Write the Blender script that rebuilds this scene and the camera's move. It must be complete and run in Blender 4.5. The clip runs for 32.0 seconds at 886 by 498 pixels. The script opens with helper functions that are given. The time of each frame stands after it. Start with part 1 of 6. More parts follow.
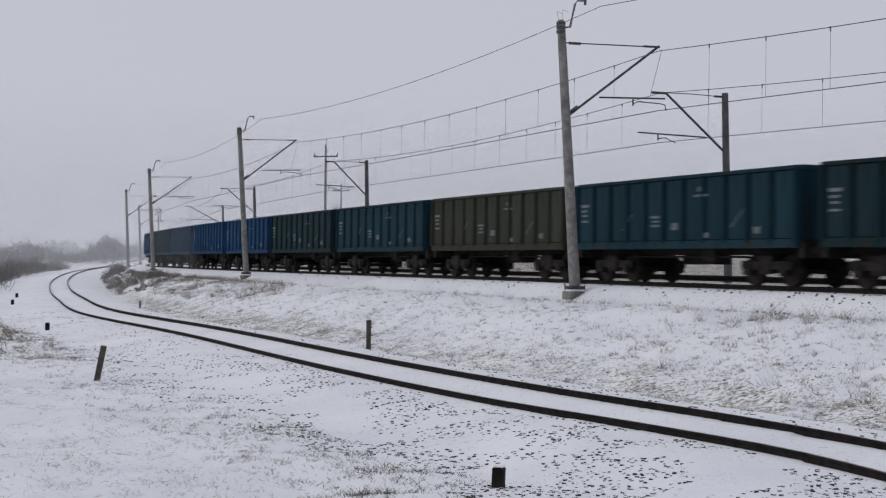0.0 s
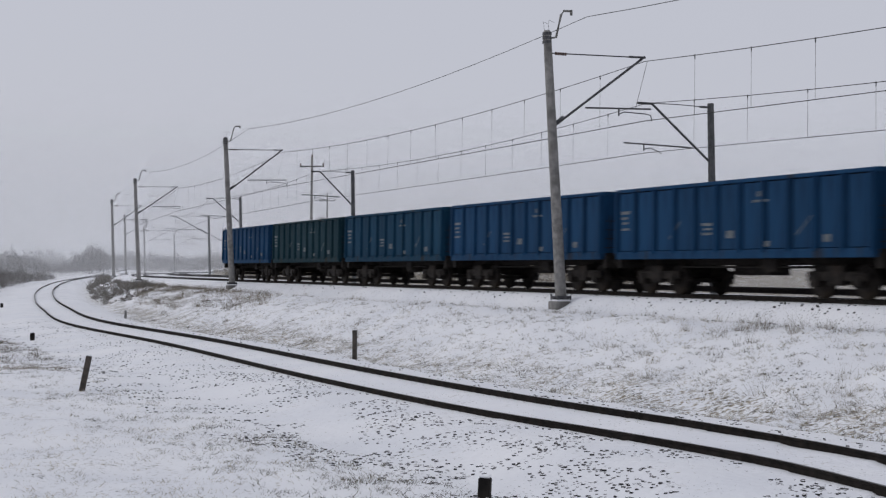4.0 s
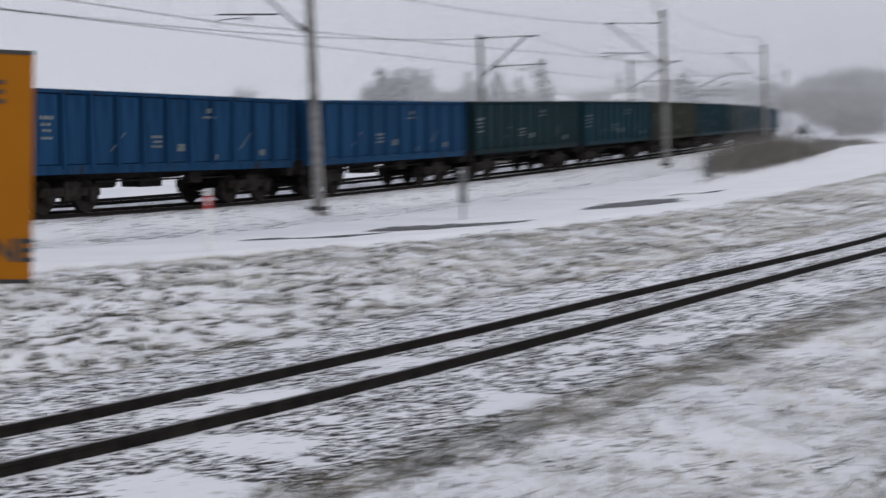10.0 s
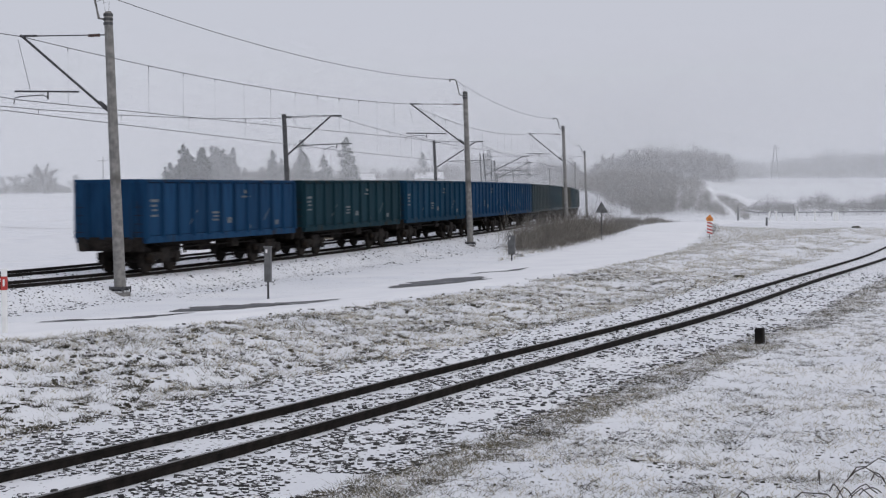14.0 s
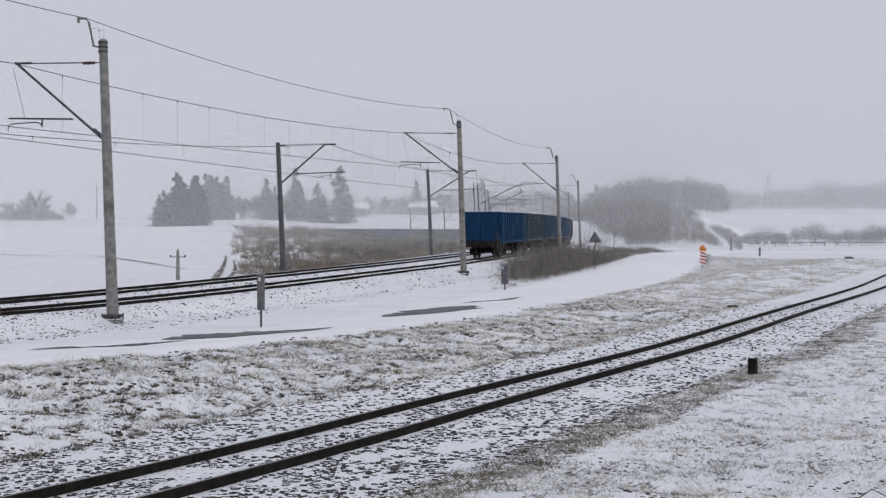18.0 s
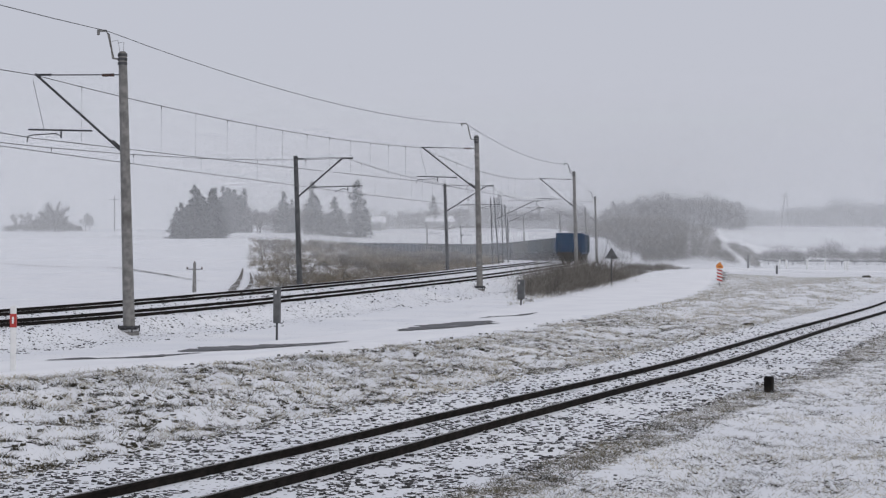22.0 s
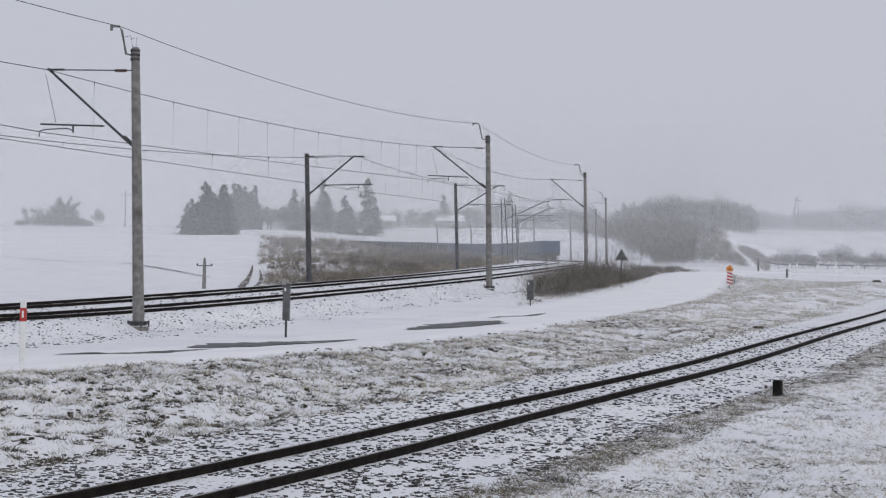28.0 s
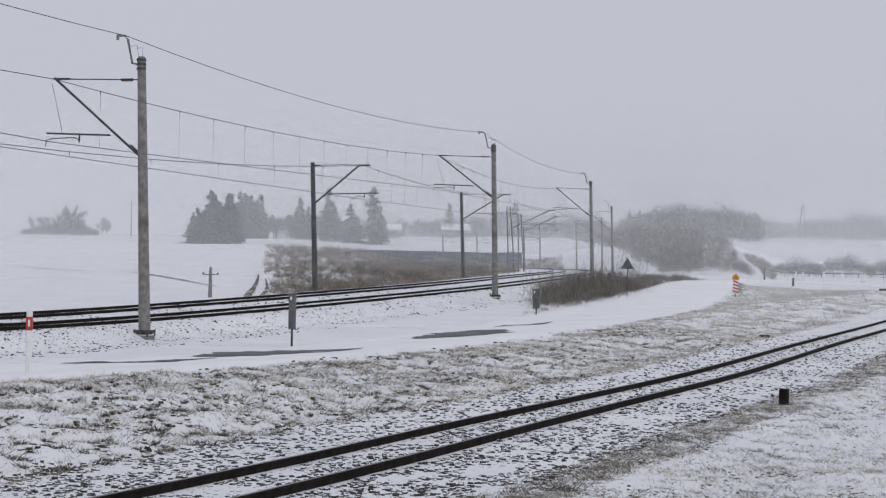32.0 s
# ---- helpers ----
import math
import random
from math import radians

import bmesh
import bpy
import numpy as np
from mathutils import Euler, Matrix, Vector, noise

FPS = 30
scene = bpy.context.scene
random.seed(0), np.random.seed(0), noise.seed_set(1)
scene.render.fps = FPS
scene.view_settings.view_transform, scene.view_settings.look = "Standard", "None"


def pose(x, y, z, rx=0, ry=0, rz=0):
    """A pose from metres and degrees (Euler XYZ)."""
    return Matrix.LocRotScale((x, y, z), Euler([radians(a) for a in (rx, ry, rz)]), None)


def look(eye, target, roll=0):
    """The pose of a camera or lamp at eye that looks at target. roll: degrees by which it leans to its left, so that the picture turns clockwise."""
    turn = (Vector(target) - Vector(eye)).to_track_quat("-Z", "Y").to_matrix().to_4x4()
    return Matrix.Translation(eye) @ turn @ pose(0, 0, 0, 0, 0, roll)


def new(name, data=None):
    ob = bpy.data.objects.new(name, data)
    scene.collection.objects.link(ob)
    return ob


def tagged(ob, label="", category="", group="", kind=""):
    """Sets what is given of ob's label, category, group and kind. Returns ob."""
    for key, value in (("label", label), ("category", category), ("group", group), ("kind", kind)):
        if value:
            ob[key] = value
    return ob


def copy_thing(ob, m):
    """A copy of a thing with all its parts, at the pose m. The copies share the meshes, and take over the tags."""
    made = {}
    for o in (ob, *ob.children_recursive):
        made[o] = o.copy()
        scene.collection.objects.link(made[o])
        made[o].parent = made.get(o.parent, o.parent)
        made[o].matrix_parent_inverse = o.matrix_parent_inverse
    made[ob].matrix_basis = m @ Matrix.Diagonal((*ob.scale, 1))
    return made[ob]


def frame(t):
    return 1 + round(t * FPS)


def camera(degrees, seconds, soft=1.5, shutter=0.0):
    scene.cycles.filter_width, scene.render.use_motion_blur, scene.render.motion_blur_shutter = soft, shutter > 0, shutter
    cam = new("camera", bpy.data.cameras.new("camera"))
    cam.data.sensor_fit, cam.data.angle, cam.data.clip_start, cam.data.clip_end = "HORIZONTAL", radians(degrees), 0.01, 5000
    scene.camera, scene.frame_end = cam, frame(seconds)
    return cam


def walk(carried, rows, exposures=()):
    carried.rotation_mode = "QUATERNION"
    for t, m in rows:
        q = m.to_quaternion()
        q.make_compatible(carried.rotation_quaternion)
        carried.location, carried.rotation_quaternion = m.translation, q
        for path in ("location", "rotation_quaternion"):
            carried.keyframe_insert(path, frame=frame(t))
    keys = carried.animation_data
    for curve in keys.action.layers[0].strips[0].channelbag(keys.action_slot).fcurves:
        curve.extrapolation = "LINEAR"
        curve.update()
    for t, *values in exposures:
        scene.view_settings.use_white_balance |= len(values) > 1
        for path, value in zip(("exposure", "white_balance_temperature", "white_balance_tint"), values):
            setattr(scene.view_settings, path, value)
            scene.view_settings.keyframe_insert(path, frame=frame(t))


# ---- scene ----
# ---- the camera: one standing place, a pan from north to south-south-east ----
EYE = Vector((0.0, 0.0, 2.35))
LENS = 32.95
TURNS = [  # seconds, azimuth (0 = north, clockwise), tilt up, roll, all in degrees
    (0.0, 0.01, 0.52, 0.53),
    (0.5, 0.02, 0.58, 0.48),
    (1.0, 0.08, 0.68, 0.53),
    (1.5, 0.11, 0.76, 0.58),
    (2.0, 0.18, 0.83, 0.69),
    (2.5, 0.25, 0.91, 0.74),
    (4.5, 0.72, 0.91, 0.45),
    (5.0, 1.29, 1.15, 0.46),
    (5.5, 2.75, 1.20, 0.13),
    (6.0, 5.29, 1.19, -0.47),
    (6.5, 9.10, 1.01, -0.73),
    (7.0, 15.88, 0.84, -2.38),
    (7.2, 20.79, 0.56, -3.43),
    (7.3, 23.14, 0.39, -3.87),
    (7.4, 27.66, 0.32, -4.15),
    (7.5, 31.09, 0.14, -4.55),
    (7.6, 36.62, -0.26, -4.70),
    (7.8, 47.12, -1.20, -5.20),
    (8.0, 58.24, -2.12, -5.40),
    (8.2, 69.87, -3.33, -5.60),
    (8.3, 74.52, -3.96, -5.46),
    (8.5, 85.71, -4.62, -5.36),
    (8.7, 96.09, -4.67, -5.14),
    (9.0, 110.72, -4.95, -3.93),
    (9.2, 118.95, -4.71, -3.68),
    (9.5, 129.55, -5.03, -2.86),
    (9.7, 135.55, -5.11, -2.08),
    (10.0, 142.31, -4.61, -0.30),
    (10.5, 149.14, -2.88, 0.19),
    (11.0, 150.14, -1.96, -0.26),
    (11.5, 149.97, -1.79, -0.24),
    (12.0, 149.81, -1.52, -0.17),
    (12.5, 149.67, -1.55, -0.30),
    (13.0, 149.56, -1.54, -0.34),
    (13.5, 149.66, -1.65, -0.28),
    (15.5, 150.03, -1.34, -0.34),
    (16.0, 150.13, -1.22, -0.25),
    (16.5, 150.27, -1.08, -0.33),
    (17.0, 150.33, -0.87, -0.38),
    (17.5, 150.24, -0.65, -0.29),
    (18.0, 150.01, -0.53, -0.02),
    (18.5, 149.75, -0.56, 0.48),
    (19.0, 149.44, -0.67, 0.77),
    (19.5, 149.22, -0.72, 0.86),
    (20.0, 149.18, -0.47, 0.64),
    (20.5, 149.14, -0.28, 0.67),
    (21.0, 149.17, -0.12, 0.55),
    (21.5, 149.22, -0.03, 0.55),
    (22.0, 149.38, 0.03, 0.53),
    (22.5, 149.44, 0.11, 0.60),
    (23.0, 149.43, 0.22, 0.57),
    (23.5, 149.38, 0.32, 0.42),
    (24.0, 149.34, 0.46, 0.47),
    (24.5, 149.32, 0.54, 0.57),
    (25.0, 149.28, 0.40, 0.75),
    (25.5, 149.12, 0.07, 1.03),
    (27.5, 149.16, 0.02, 1.23),
    (28.0, 149.00, -0.00, 1.24),
    (28.5, 149.02, 0.04, 1.21),
    (29.0, 149.06, 0.13, 1.26),
    (29.5, 149.03, 0.22, 1.24),
    (30.0, 148.97, 0.25, 1.27),
    (30.5, 148.93, 0.26, 1.32),
    (31.0, 148.91, 0.26, 1.31),
    (31.5, 148.87, 0.26, 1.30),
    (32.0, 148.77, 0.33, 1.20),
]


def aim(azimuth, tilt, roll):
    a, e = radians(azimuth), radians(tilt)
    way = Vector((math.sin(a) * math.cos(e), math.cos(a) * math.cos(e), math.sin(e)))
    return look(EYE, EYE + way * 10, roll)


cam = camera(LENS, 32.0, soft=1.25, shutter=0.6)
walk(cam, [(t, aim(a, e, r)) for t, a, e, r in TURNS], [(0, -0.09), (6, -0.07), (8, -0.02), (10, 0.0), (17, 0.0), (24, -0.08), (32, -0.08)])

# ---- overcast winter daylight ----
SUN_ELEVATION, SUN_AZIMUTH = radians(32), radians(285)
world = bpy.data.worlds.new("overcast_sky")
scene.world = world
world.use_nodes = True
wn, wl = world.node_tree.nodes, world.node_tree.links
wn.clear()
w_out, w_bg = wn.new("ShaderNodeOutputWorld"), wn.new("ShaderNodeBackground")
w_sky, w_mix = wn.new("ShaderNodeTexSky"), wn.new("ShaderNodeMixRGB")
w_sky.sky_type, w_sky.sun_disc = "NISHITA", False
w_sky.sun_elevation, w_sky.sun_rotation = SUN_ELEVATION, SUN_AZIMUTH
w_sky.air_density, w_sky.dust_density = 1.0, 4.0
w_mix.inputs[0].default_value = 0.93          # cloud cover over the clear sky
w_mix.inputs[2].default_value = (5.75, 5.90, 6.68, 1)
wl.new(w_sky.outputs[0], w_mix.inputs[1])
wl.new(w_mix.outputs[0], w_bg.inputs[0])
w_bg.inputs[1].default_value = 0.1
wl.new(w_bg.outputs[0], w_out.inputs[0])

sun_data = bpy.data.lights.new("sun", "SUN")
sun_data.energy, sun_data.angle, sun_data.color = 0.6, radians(40), (1.0, 0.98, 0.95)
sun = new("sun", sun_data)
sun.matrix_world = look((0, 0, 60), (-60 * math.sin(SUN_AZIMUTH) / math.tan(SUN_ELEVATION),
                                     -60 * math.cos(SUN_AZIMUTH) / math.tan(SUN_ELEVATION), 0))
scene.view_settings.exposure = 0.0
# ---- plan ----
def spline(points, step=1.0):
    """A smooth line through the points (Catmull-Rom by chord length), one row every step metres."""
    p = np.array(points, float)
    p = np.vstack([2 * p[0] - p[1], p, 2 * p[-1] - p[-2]])
    k = np.concatenate([[0], np.cumsum(np.sqrt(np.linalg.norm(np.diff(p, axis=0), axis=1)))])
    fine = []
    for i in range(1, len(p) - 2):
        t = np.linspace(k[i], k[i + 1], 24, endpoint=False)[:, None]
        a1 = (k[i] - t) / (k[i] - k[i - 1]) * p[i - 1] + (t - k[i - 1]) / (k[i] - k[i - 1]) * p[i]
        a2 = (k[i + 1] - t) / (k[i + 1] - k[i]) * p[i] + (t - k[i]) / (k[i + 1] - k[i]) * p[i + 1]
        a3 = (k[i + 2] - t) / (k[i + 2] - k[i + 1]) * p[i + 1] + (t - k[i + 1]) / (k[i + 2] - k[i + 1]) * p[i + 2]
        b1 = (k[i + 1] - t) / (k[i + 1] - k[i - 1]) * a1 + (t - k[i - 1]) / (k[i + 1] - k[i - 1]) * a2
        b2 = (k[i + 2] - t) / (k[i + 2] - k[i]) * a2 + (t - k[i]) / (k[i + 2] - k[i]) * a3
        fine.append((k[i + 1] - t) / (k[i + 1] - k[i]) * b1 + (t - k[i]) / (k[i + 1] - k[i]) * b2)
    fine = np.vstack(fine + [p[-2:-1]])
    s = np.concatenate([[0], np.cumsum(np.linalg.norm(np.diff(fine[:, :2], axis=0), axis=1))])
    u = np.arange(0, s[-1], step)
    return np.column_stack([np.interp(u, s, fine[:, c]) for c in range(p.shape[1])])


def side(line):
    """Unit vectors to the left of the line (east of lines that run south)."""
    d = np.gradient(line[:, :2], axis=0)
    d /= np.linalg.norm(d, axis=1)[:, None]
    return np.column_stack([-d[:, 1], d[:, 0]])


def shifted(line, by, up=0.0):
    out = line.copy()
    out[:, :2] += side(line) * by
    out[:, 2] += up
    return out


# centre lines at rail-top height, north to south; the last value is the cant (east rail higher), in metres
NEAR = spline([(-114, 589, 3.0, 0.06), (-61.4, 293.7, 2.1, 0.1), (-51.5, 234.4, 1.55, 0.12), (-43.8, 179.7, 1.0, 0.15), (-37.0, 145.3, 0.5, 0.15), (-29.6, 116, 0.12, 0.15), (-23.3, 94, 0, 0.15),
               (-16.3, 71, 0, 0.15), (-8.2, 52, 0, 0.15), (-1.8, 35.7, 0, 0.15), (1.6, 27.9, 0, 0.14), (3.9, 23.3, 0, 0.10), (5.4, 20.2, -0.05, 0.05), (6.5, 16.8, -0.12, 0.02), (7.6, 13.4, -0.19, 0.0),
               (8.9, 9.0, -0.26, -0.03), (9.9, 4.5, -0.31, -0.08), (10.5, -0.4, -0.33, -0.08), (10.7, -5, -0.35, -0.06), (10.85, -10, -0.35, -0.06), (11.3, -16, -0.35, -0.08), (11.87, -21.1, -0.35, -0.09), (12.4, -26.6, -0.35, -0.11),
               (13.2, -34.4, -0.35, -0.12), (15.6, -50.4, -0.35, -0.12), (19.7, -78.4, -0.35, -0.06), (26, -115, -0.3, 0), (32, -165, -0.1, 0), (36, -260, 0.1, 0)])
MAIN = spline([(60, 560, 2.3, 0), (0, 480, 2.2, 0), (-30, 400, 2.1, 0), (-44, 330, 2.0, 0), (-46, 270, 1.9, 0), (-41.6, 220, 1.8, 0), (-33.1, 171.5, 1.75, 0),
               (-22.4, 131.9, 1.75, 0), (-9.5, 93.8, 1.75, 0), (7.2, 51, 1.75, 0), (16.4, 29.3, 1.65, 0), (21.2, 18.8, 1.2, 0), (24.7, 8.6, 0.85, 0), (31.5, -14.2, 0.28, 0),
               (36.3, -35.8, -0.03, 0), (45.6, -75.8, 0.45, 0), (62, -123.5, 0.85, 0), (87.8, -184, 0.95, 0), (109.4, -220.3, 0.9, 0),
               (146.4, -264, 0.2, 0), (177.5, -284, 0.35, 0), (207, -280, 0.45, 0), (232, -264, 0.5, 0), (268, -235, 0.7, 0), (330, -180, 0.9, 0), (400, -120, 1, 0), (520, -20, 1.5, 0), (720, 140, 2, 0)])
MAIN2 = shifted(MAIN, 4.5)
MAIN2[:, 2] += 0.2 * np.clip((MAIN2[:, 1] - 10) / 25, 0, 1)


# ---- materials ----
def material(name, colours, scale=3.0, rough=0.8, metal=0.0, bump=0.0, bump_scale=None, stain=None, stain_scale=0.6, stain_at=0.55, vary=0.0, gloss=0.5):
    """A procedural surface: colours mixed by noise, a second, larger noise of stains, fine relief."""
    m = bpy.data.materials.new(name)
    m.use_nodes = True
    n, l = m.node_tree.nodes, m.node_tree.links
    b = n["Principled BSDF"]
    b.inputs["Roughness"].default_value, b.inputs["Metallic"].default_value = rough, metal
    b.inputs["Specular IOR Level"].default_value = gloss
    at = n.new("ShaderNodeTexCoord")
    no = n.new("ShaderNodeTexNoise")
    no.inputs["Scale"].default_value, no.inputs["Detail"].default_value = scale, 6
    l.new(at.outputs["Object"], no.inputs["Vector"])
    ra = n.new("ShaderNodeValToRGB")
    ra.color_ramp.elements[0].position, ra.color_ramp.elements[1].position = 0.35, 0.65
    ra.color_ramp.elements[0].color, ra.color_ramp.elements[1].color = (*colours[0], 1), (*colours[-1], 1)
    l.new(no.outputs["Fac"], ra.inputs["Fac"])
    out = ra.outputs["Color"]
    if stain:
        n2 = n.new("ShaderNodeTexNoise")
        n2.inputs["Scale"].default_value, n2.inputs["Detail"].default_value = stain_scale, 8
        l.new(at.outputs["Object"], n2.inputs["Vector"])
        r2 = n.new("ShaderNodeValToRGB")
        r2.color_ramp.elements[0].position, r2.color_ramp.elements[1].position = stain_at, stain_at + 0.12
        l.new(n2.outputs["Fac"], r2.inputs["Fac"])
        mi = n.new("ShaderNodeMixRGB")
        mi.inputs[2].default_value = (*stain, 1)
        l.new(r2.outputs["Color"], mi.inputs[0])
        l.new(out, mi.inputs[1])
        out = mi.outputs[0]
    if vary:
        oi, hs, mm = n.new("ShaderNodeObjectInfo"), n.new("ShaderNodeHueSaturation"), n.new("ShaderNodeMapRange")
        mm.inputs[3].default_value, mm.inputs[4].default_value = 1 - vary, 1 + vary
        l.new(oi.outputs["Random"], mm.inputs[0])
        l.new(mm.outputs[0], hs.inputs["Value"])
        l.new(out, hs.inputs["Color"])
        out = hs.outputs[0]
    l.new(out, b.inputs["Base Color"])
    if bump:
        n3, bu = n.new("ShaderNodeTexNoise"), n.new("ShaderNodeBump")
        n3.inputs["Scale"].default_value, n3.inputs["Detail"].default_value = bump_scale or scale * 4, 5
        l.new(at.outputs["Object"], n3.inputs["Vector"])
        bu.inputs["Strength"].default_value, bu.inputs["Distance"].default_value = bump, 0.02
        l.new(n3.outputs["Fac"], bu.inputs["Height"])
        l.new(bu.outputs["Normal"], b.inputs["Normal"])
    return m


def ground_material():
    """Thin snow over dry grass, soil and ballast: how much shows through comes from the sheet's cover values."""
    m = bpy.data.materials.new("thin_snow")
    m.use_nodes = True
    n, l = m.node_tree.nodes, m.node_tree.links
    b = n["Principled BSDF"]
    b.inputs["Roughness"].default_value = 0.9

    def tex(scale, detail=6.0, stretch=None):
        t = n.new("ShaderNodeTexNoise")
        t.inputs["Scale"].default_value, t.inputs["Detail"].default_value = scale, detail
        l.new(pos.outputs["Object"], t.inputs["Vector"])
        return t.outputs["Fac"]

    def ramp(fac, a, z, ca=(0, 0, 0), cz=(1, 1, 1)):
        r = n.new("ShaderNodeValToRGB")
        r.color_ramp.elements[0].position, r.color_ramp.elements[1].position = a, z
        r.color_ramp.elements[0].color, r.color_ramp.elements[1].color = (*ca, 1), (*cz, 1)
        l.new(fac, r.inputs[0])
        return r.outputs[0]

    def calc(op, a, c):
        k = n.new("ShaderNodeMath")
        k.operation = op
        for i, v in enumerate((a, c)):
            if isinstance(v, float):
                k.inputs[i].default_value = v
            else:
                l.new(v, k.inputs[i])
        return k.outputs[0]

    def mixed(fac, a, c):
        x = n.new("ShaderNodeMixRGB")
        l.new(fac, x.inputs[0])
        for i, v in ((1, a), (2, c)):
            if isinstance(v, tuple):
                x.inputs[i].default_value = (*v, 1)
            else:
                l.new(v, x.inputs[i])
        return x.outputs[0]

    pos = n.new("ShaderNodeTexCoord")
    grass = n.new("ShaderNodeAttribute")
    grass.attribute_name = "grass"
    stone = n.new("ShaderNodeAttribute")
    stone.attribute_name = "stone"
    snow = ramp(tex(0.35), 0.3, 0.7, (0.775, 0.79, 0.825), (0.875, 0.88, 0.895))
    straw = ramp(tex(5.0), 0.35, 0.7, (0.10, 0.085, 0.055), (0.42, 0.36, 0.25))
    soil = ramp(tex(9.0), 0.35, 0.7, (0.03, 0.028, 0.025), (0.13, 0.12, 0.11))
    patch = calc("ADD", calc("MULTIPLY", tex(0.8, 4.0), 0.35), calc("MULTIPLY", tex(9.0, 9.0), 0.95))   # about 0.65
    show = calc("SUBTRACT", calc("ADD", patch, calc("MULTIPLY", grass.outputs["Fac"], 0.42)), 0.80)
    show = ramp(show, 0.0, 0.16)
    col = mixed(show, snow, straw)
    # besides bare soil, these patches colour in shade of relief too fine to mesh
    dark = calc("SUBTRACT", calc("ADD", calc("MULTIPLY", tex(5.5, 8.0), 1.0), calc("MULTIPLY", grass.outputs["Fac"], 0.30)), 0.80)
    col = mixed(ramp(dark, 0.0, 0.10), col, soil)
    fleck = calc("SUBTRACT", calc("ADD", tex(17.0, 4.0), calc("MULTIPLY", calc("SUBTRACT", tex(1.1, 4.0), 0.5), 0.55)), calc("SUBTRACT", 0.70, calc("MULTIPLY", grass.outputs["Fac"], 0.22)))
    col = mixed(ramp(fleck, 0.0, 0.08), col, soil)
    vo = n.new("ShaderNodeTexVoronoi")
    vo.inputs["Scale"].default_value = 9.0
    l.new(pos.outputs["Object"], vo.inputs["Vector"])
    spots = calc("SUBTRACT", calc("MULTIPLY", stone.outputs["Fac"], calc("MULTIPLY", tex(1.6, 5.0), 0.62)), vo.outputs["Distance"])
    col = mixed(ramp(spots, 0.0, 0.05), col, soil)
    l.new(col, b.inputs["Base Color"])
    bu = n.new("ShaderNodeBump")
    bu.inputs["Strength"].default_value, bu.inputs["Distance"].default_value = 0.55, 0.06
    l.new(calc("ADD", tex(3.2, 9.0), calc("MULTIPLY", vo.outputs["Distance"], 0.3)), bu.inputs["Height"])
    l.new(bu.outputs["Normal"], b.inputs["Normal"])
    return m


M_GROUND = ground_material()
M_ROAD = material("snow_packed_asphalt", [(0.85, 0.855, 0.875), (0.91, 0.915, 0.925)], 0.5, 0.75, bump=0.2, bump_scale=5)
M_TAR = material("wet_asphalt", [(0.045, 0.045, 0.05), (0.11, 0.11, 0.115)], 3, 0.6, bump=0.3, stain=(0.6, 0.61, 0.63), stain_scale=0.9, stain_at=0.64)
M_RAIL = material("rusty_rail_steel", [(0.012, 0.011, 0.010), (0.026, 0.022, 0.020)], 6, 0.8, 0.0, bump=0.3, gloss=0.06)
M_RAILTOP = material("worn_rail_head", [(0.10, 0.095, 0.09), (0.2, 0.19, 0.18)], 4, 0.35, 0.8)
M_DARKSTONE = material("near_black_ballast", [(0.016, 0.016, 0.017), (0.06, 0.058, 0.056)], 4, 0.8, bump=0.4)
M_CONC = material("weathered_concrete", [(0.15, 0.147, 0.142), (0.26, 0.253, 0.24)], 5, 0.9, bump=0.4, bump_scale=30, stain=(0.10, 0.095, 0.088), stain_scale=0.9)
M_CONC_PALE = material("pale_concrete", [(0.42, 0.42, 0.41), (0.56, 0.56, 0.54)], 4, 0.9, bump=0.4, stain=(0.28, 0.27, 0.25), stain_scale=1.5)
M_STEEL = material("dark_galvanised_steel", [(0.045, 0.046, 0.05), (0.10, 0.10, 0.105)], 5, 0.6, 0.5, bump=0.2)
M_DARKMAST = material("dark_painted_mast", [(0.055, 0.058, 0.06), (0.11, 0.112, 0.115)], 4, 0.7, 0.2, bump=0.2)
M_INSUL = material("brown_porcelain", [(0.06, 0.03, 0.02), (0.1, 0.05, 0.035)], 4, 0.25)
M_WIRE = material("oxidised_copper_wire", [(0.035, 0.035, 0.037), (0.06, 0.06, 0.06)], 8, 0.6, 0.4)
M_SNOW = material("fresh_snow", [(0.84, 0.85, 0.87), (0.90, 0.905, 0.915)], 3, 0.9, bump=0.3)
M_IRON = material("oily_black_iron", [(0.010, 0.009, 0.009), (0.028, 0.024, 0.021)], 5, 0.75, 0.0, bump=0.3, stain=(0.025, 0.018, 0.013), stain_scale=1.5, stain_at=0.6, gloss=0.1)
M_WOOD = material("tarred_wood", [(0.035, 0.03, 0.026), (0.085, 0.07, 0.058)], 8, 0.85, bump=0.5)
M_WHITE = material("white_paint", [(0.72, 0.72, 0.71), (0.82, 0.82, 0.81)], 4, 0.6, bump=0.1, stain=(0.5, 0.49, 0.46), stain_scale=1.8, stain_at=0.6)
M_HUT = material("dull_white_render", [(0.42, 0.45, 0.45), (0.50, 0.53, 0.53)], 3, 0.85, bump=0.2, stain=(0.35, 0.37, 0.36), stain_scale=1.2, stain_at=0.58)
M_MIDGREY = material("mid_grey_paint", [(0.14, 0.147, 0.15), (0.20, 0.207, 0.21)], 4, 0.6, bump=0.1)
M_GREYPAINT = material("grey_paint", [(0.26, 0.27, 0.28), (0.36, 0.37, 0.38)], 4, 0.6, bump=0.1, stain=(0.2, 0.2, 0.2), stain_scale=2)
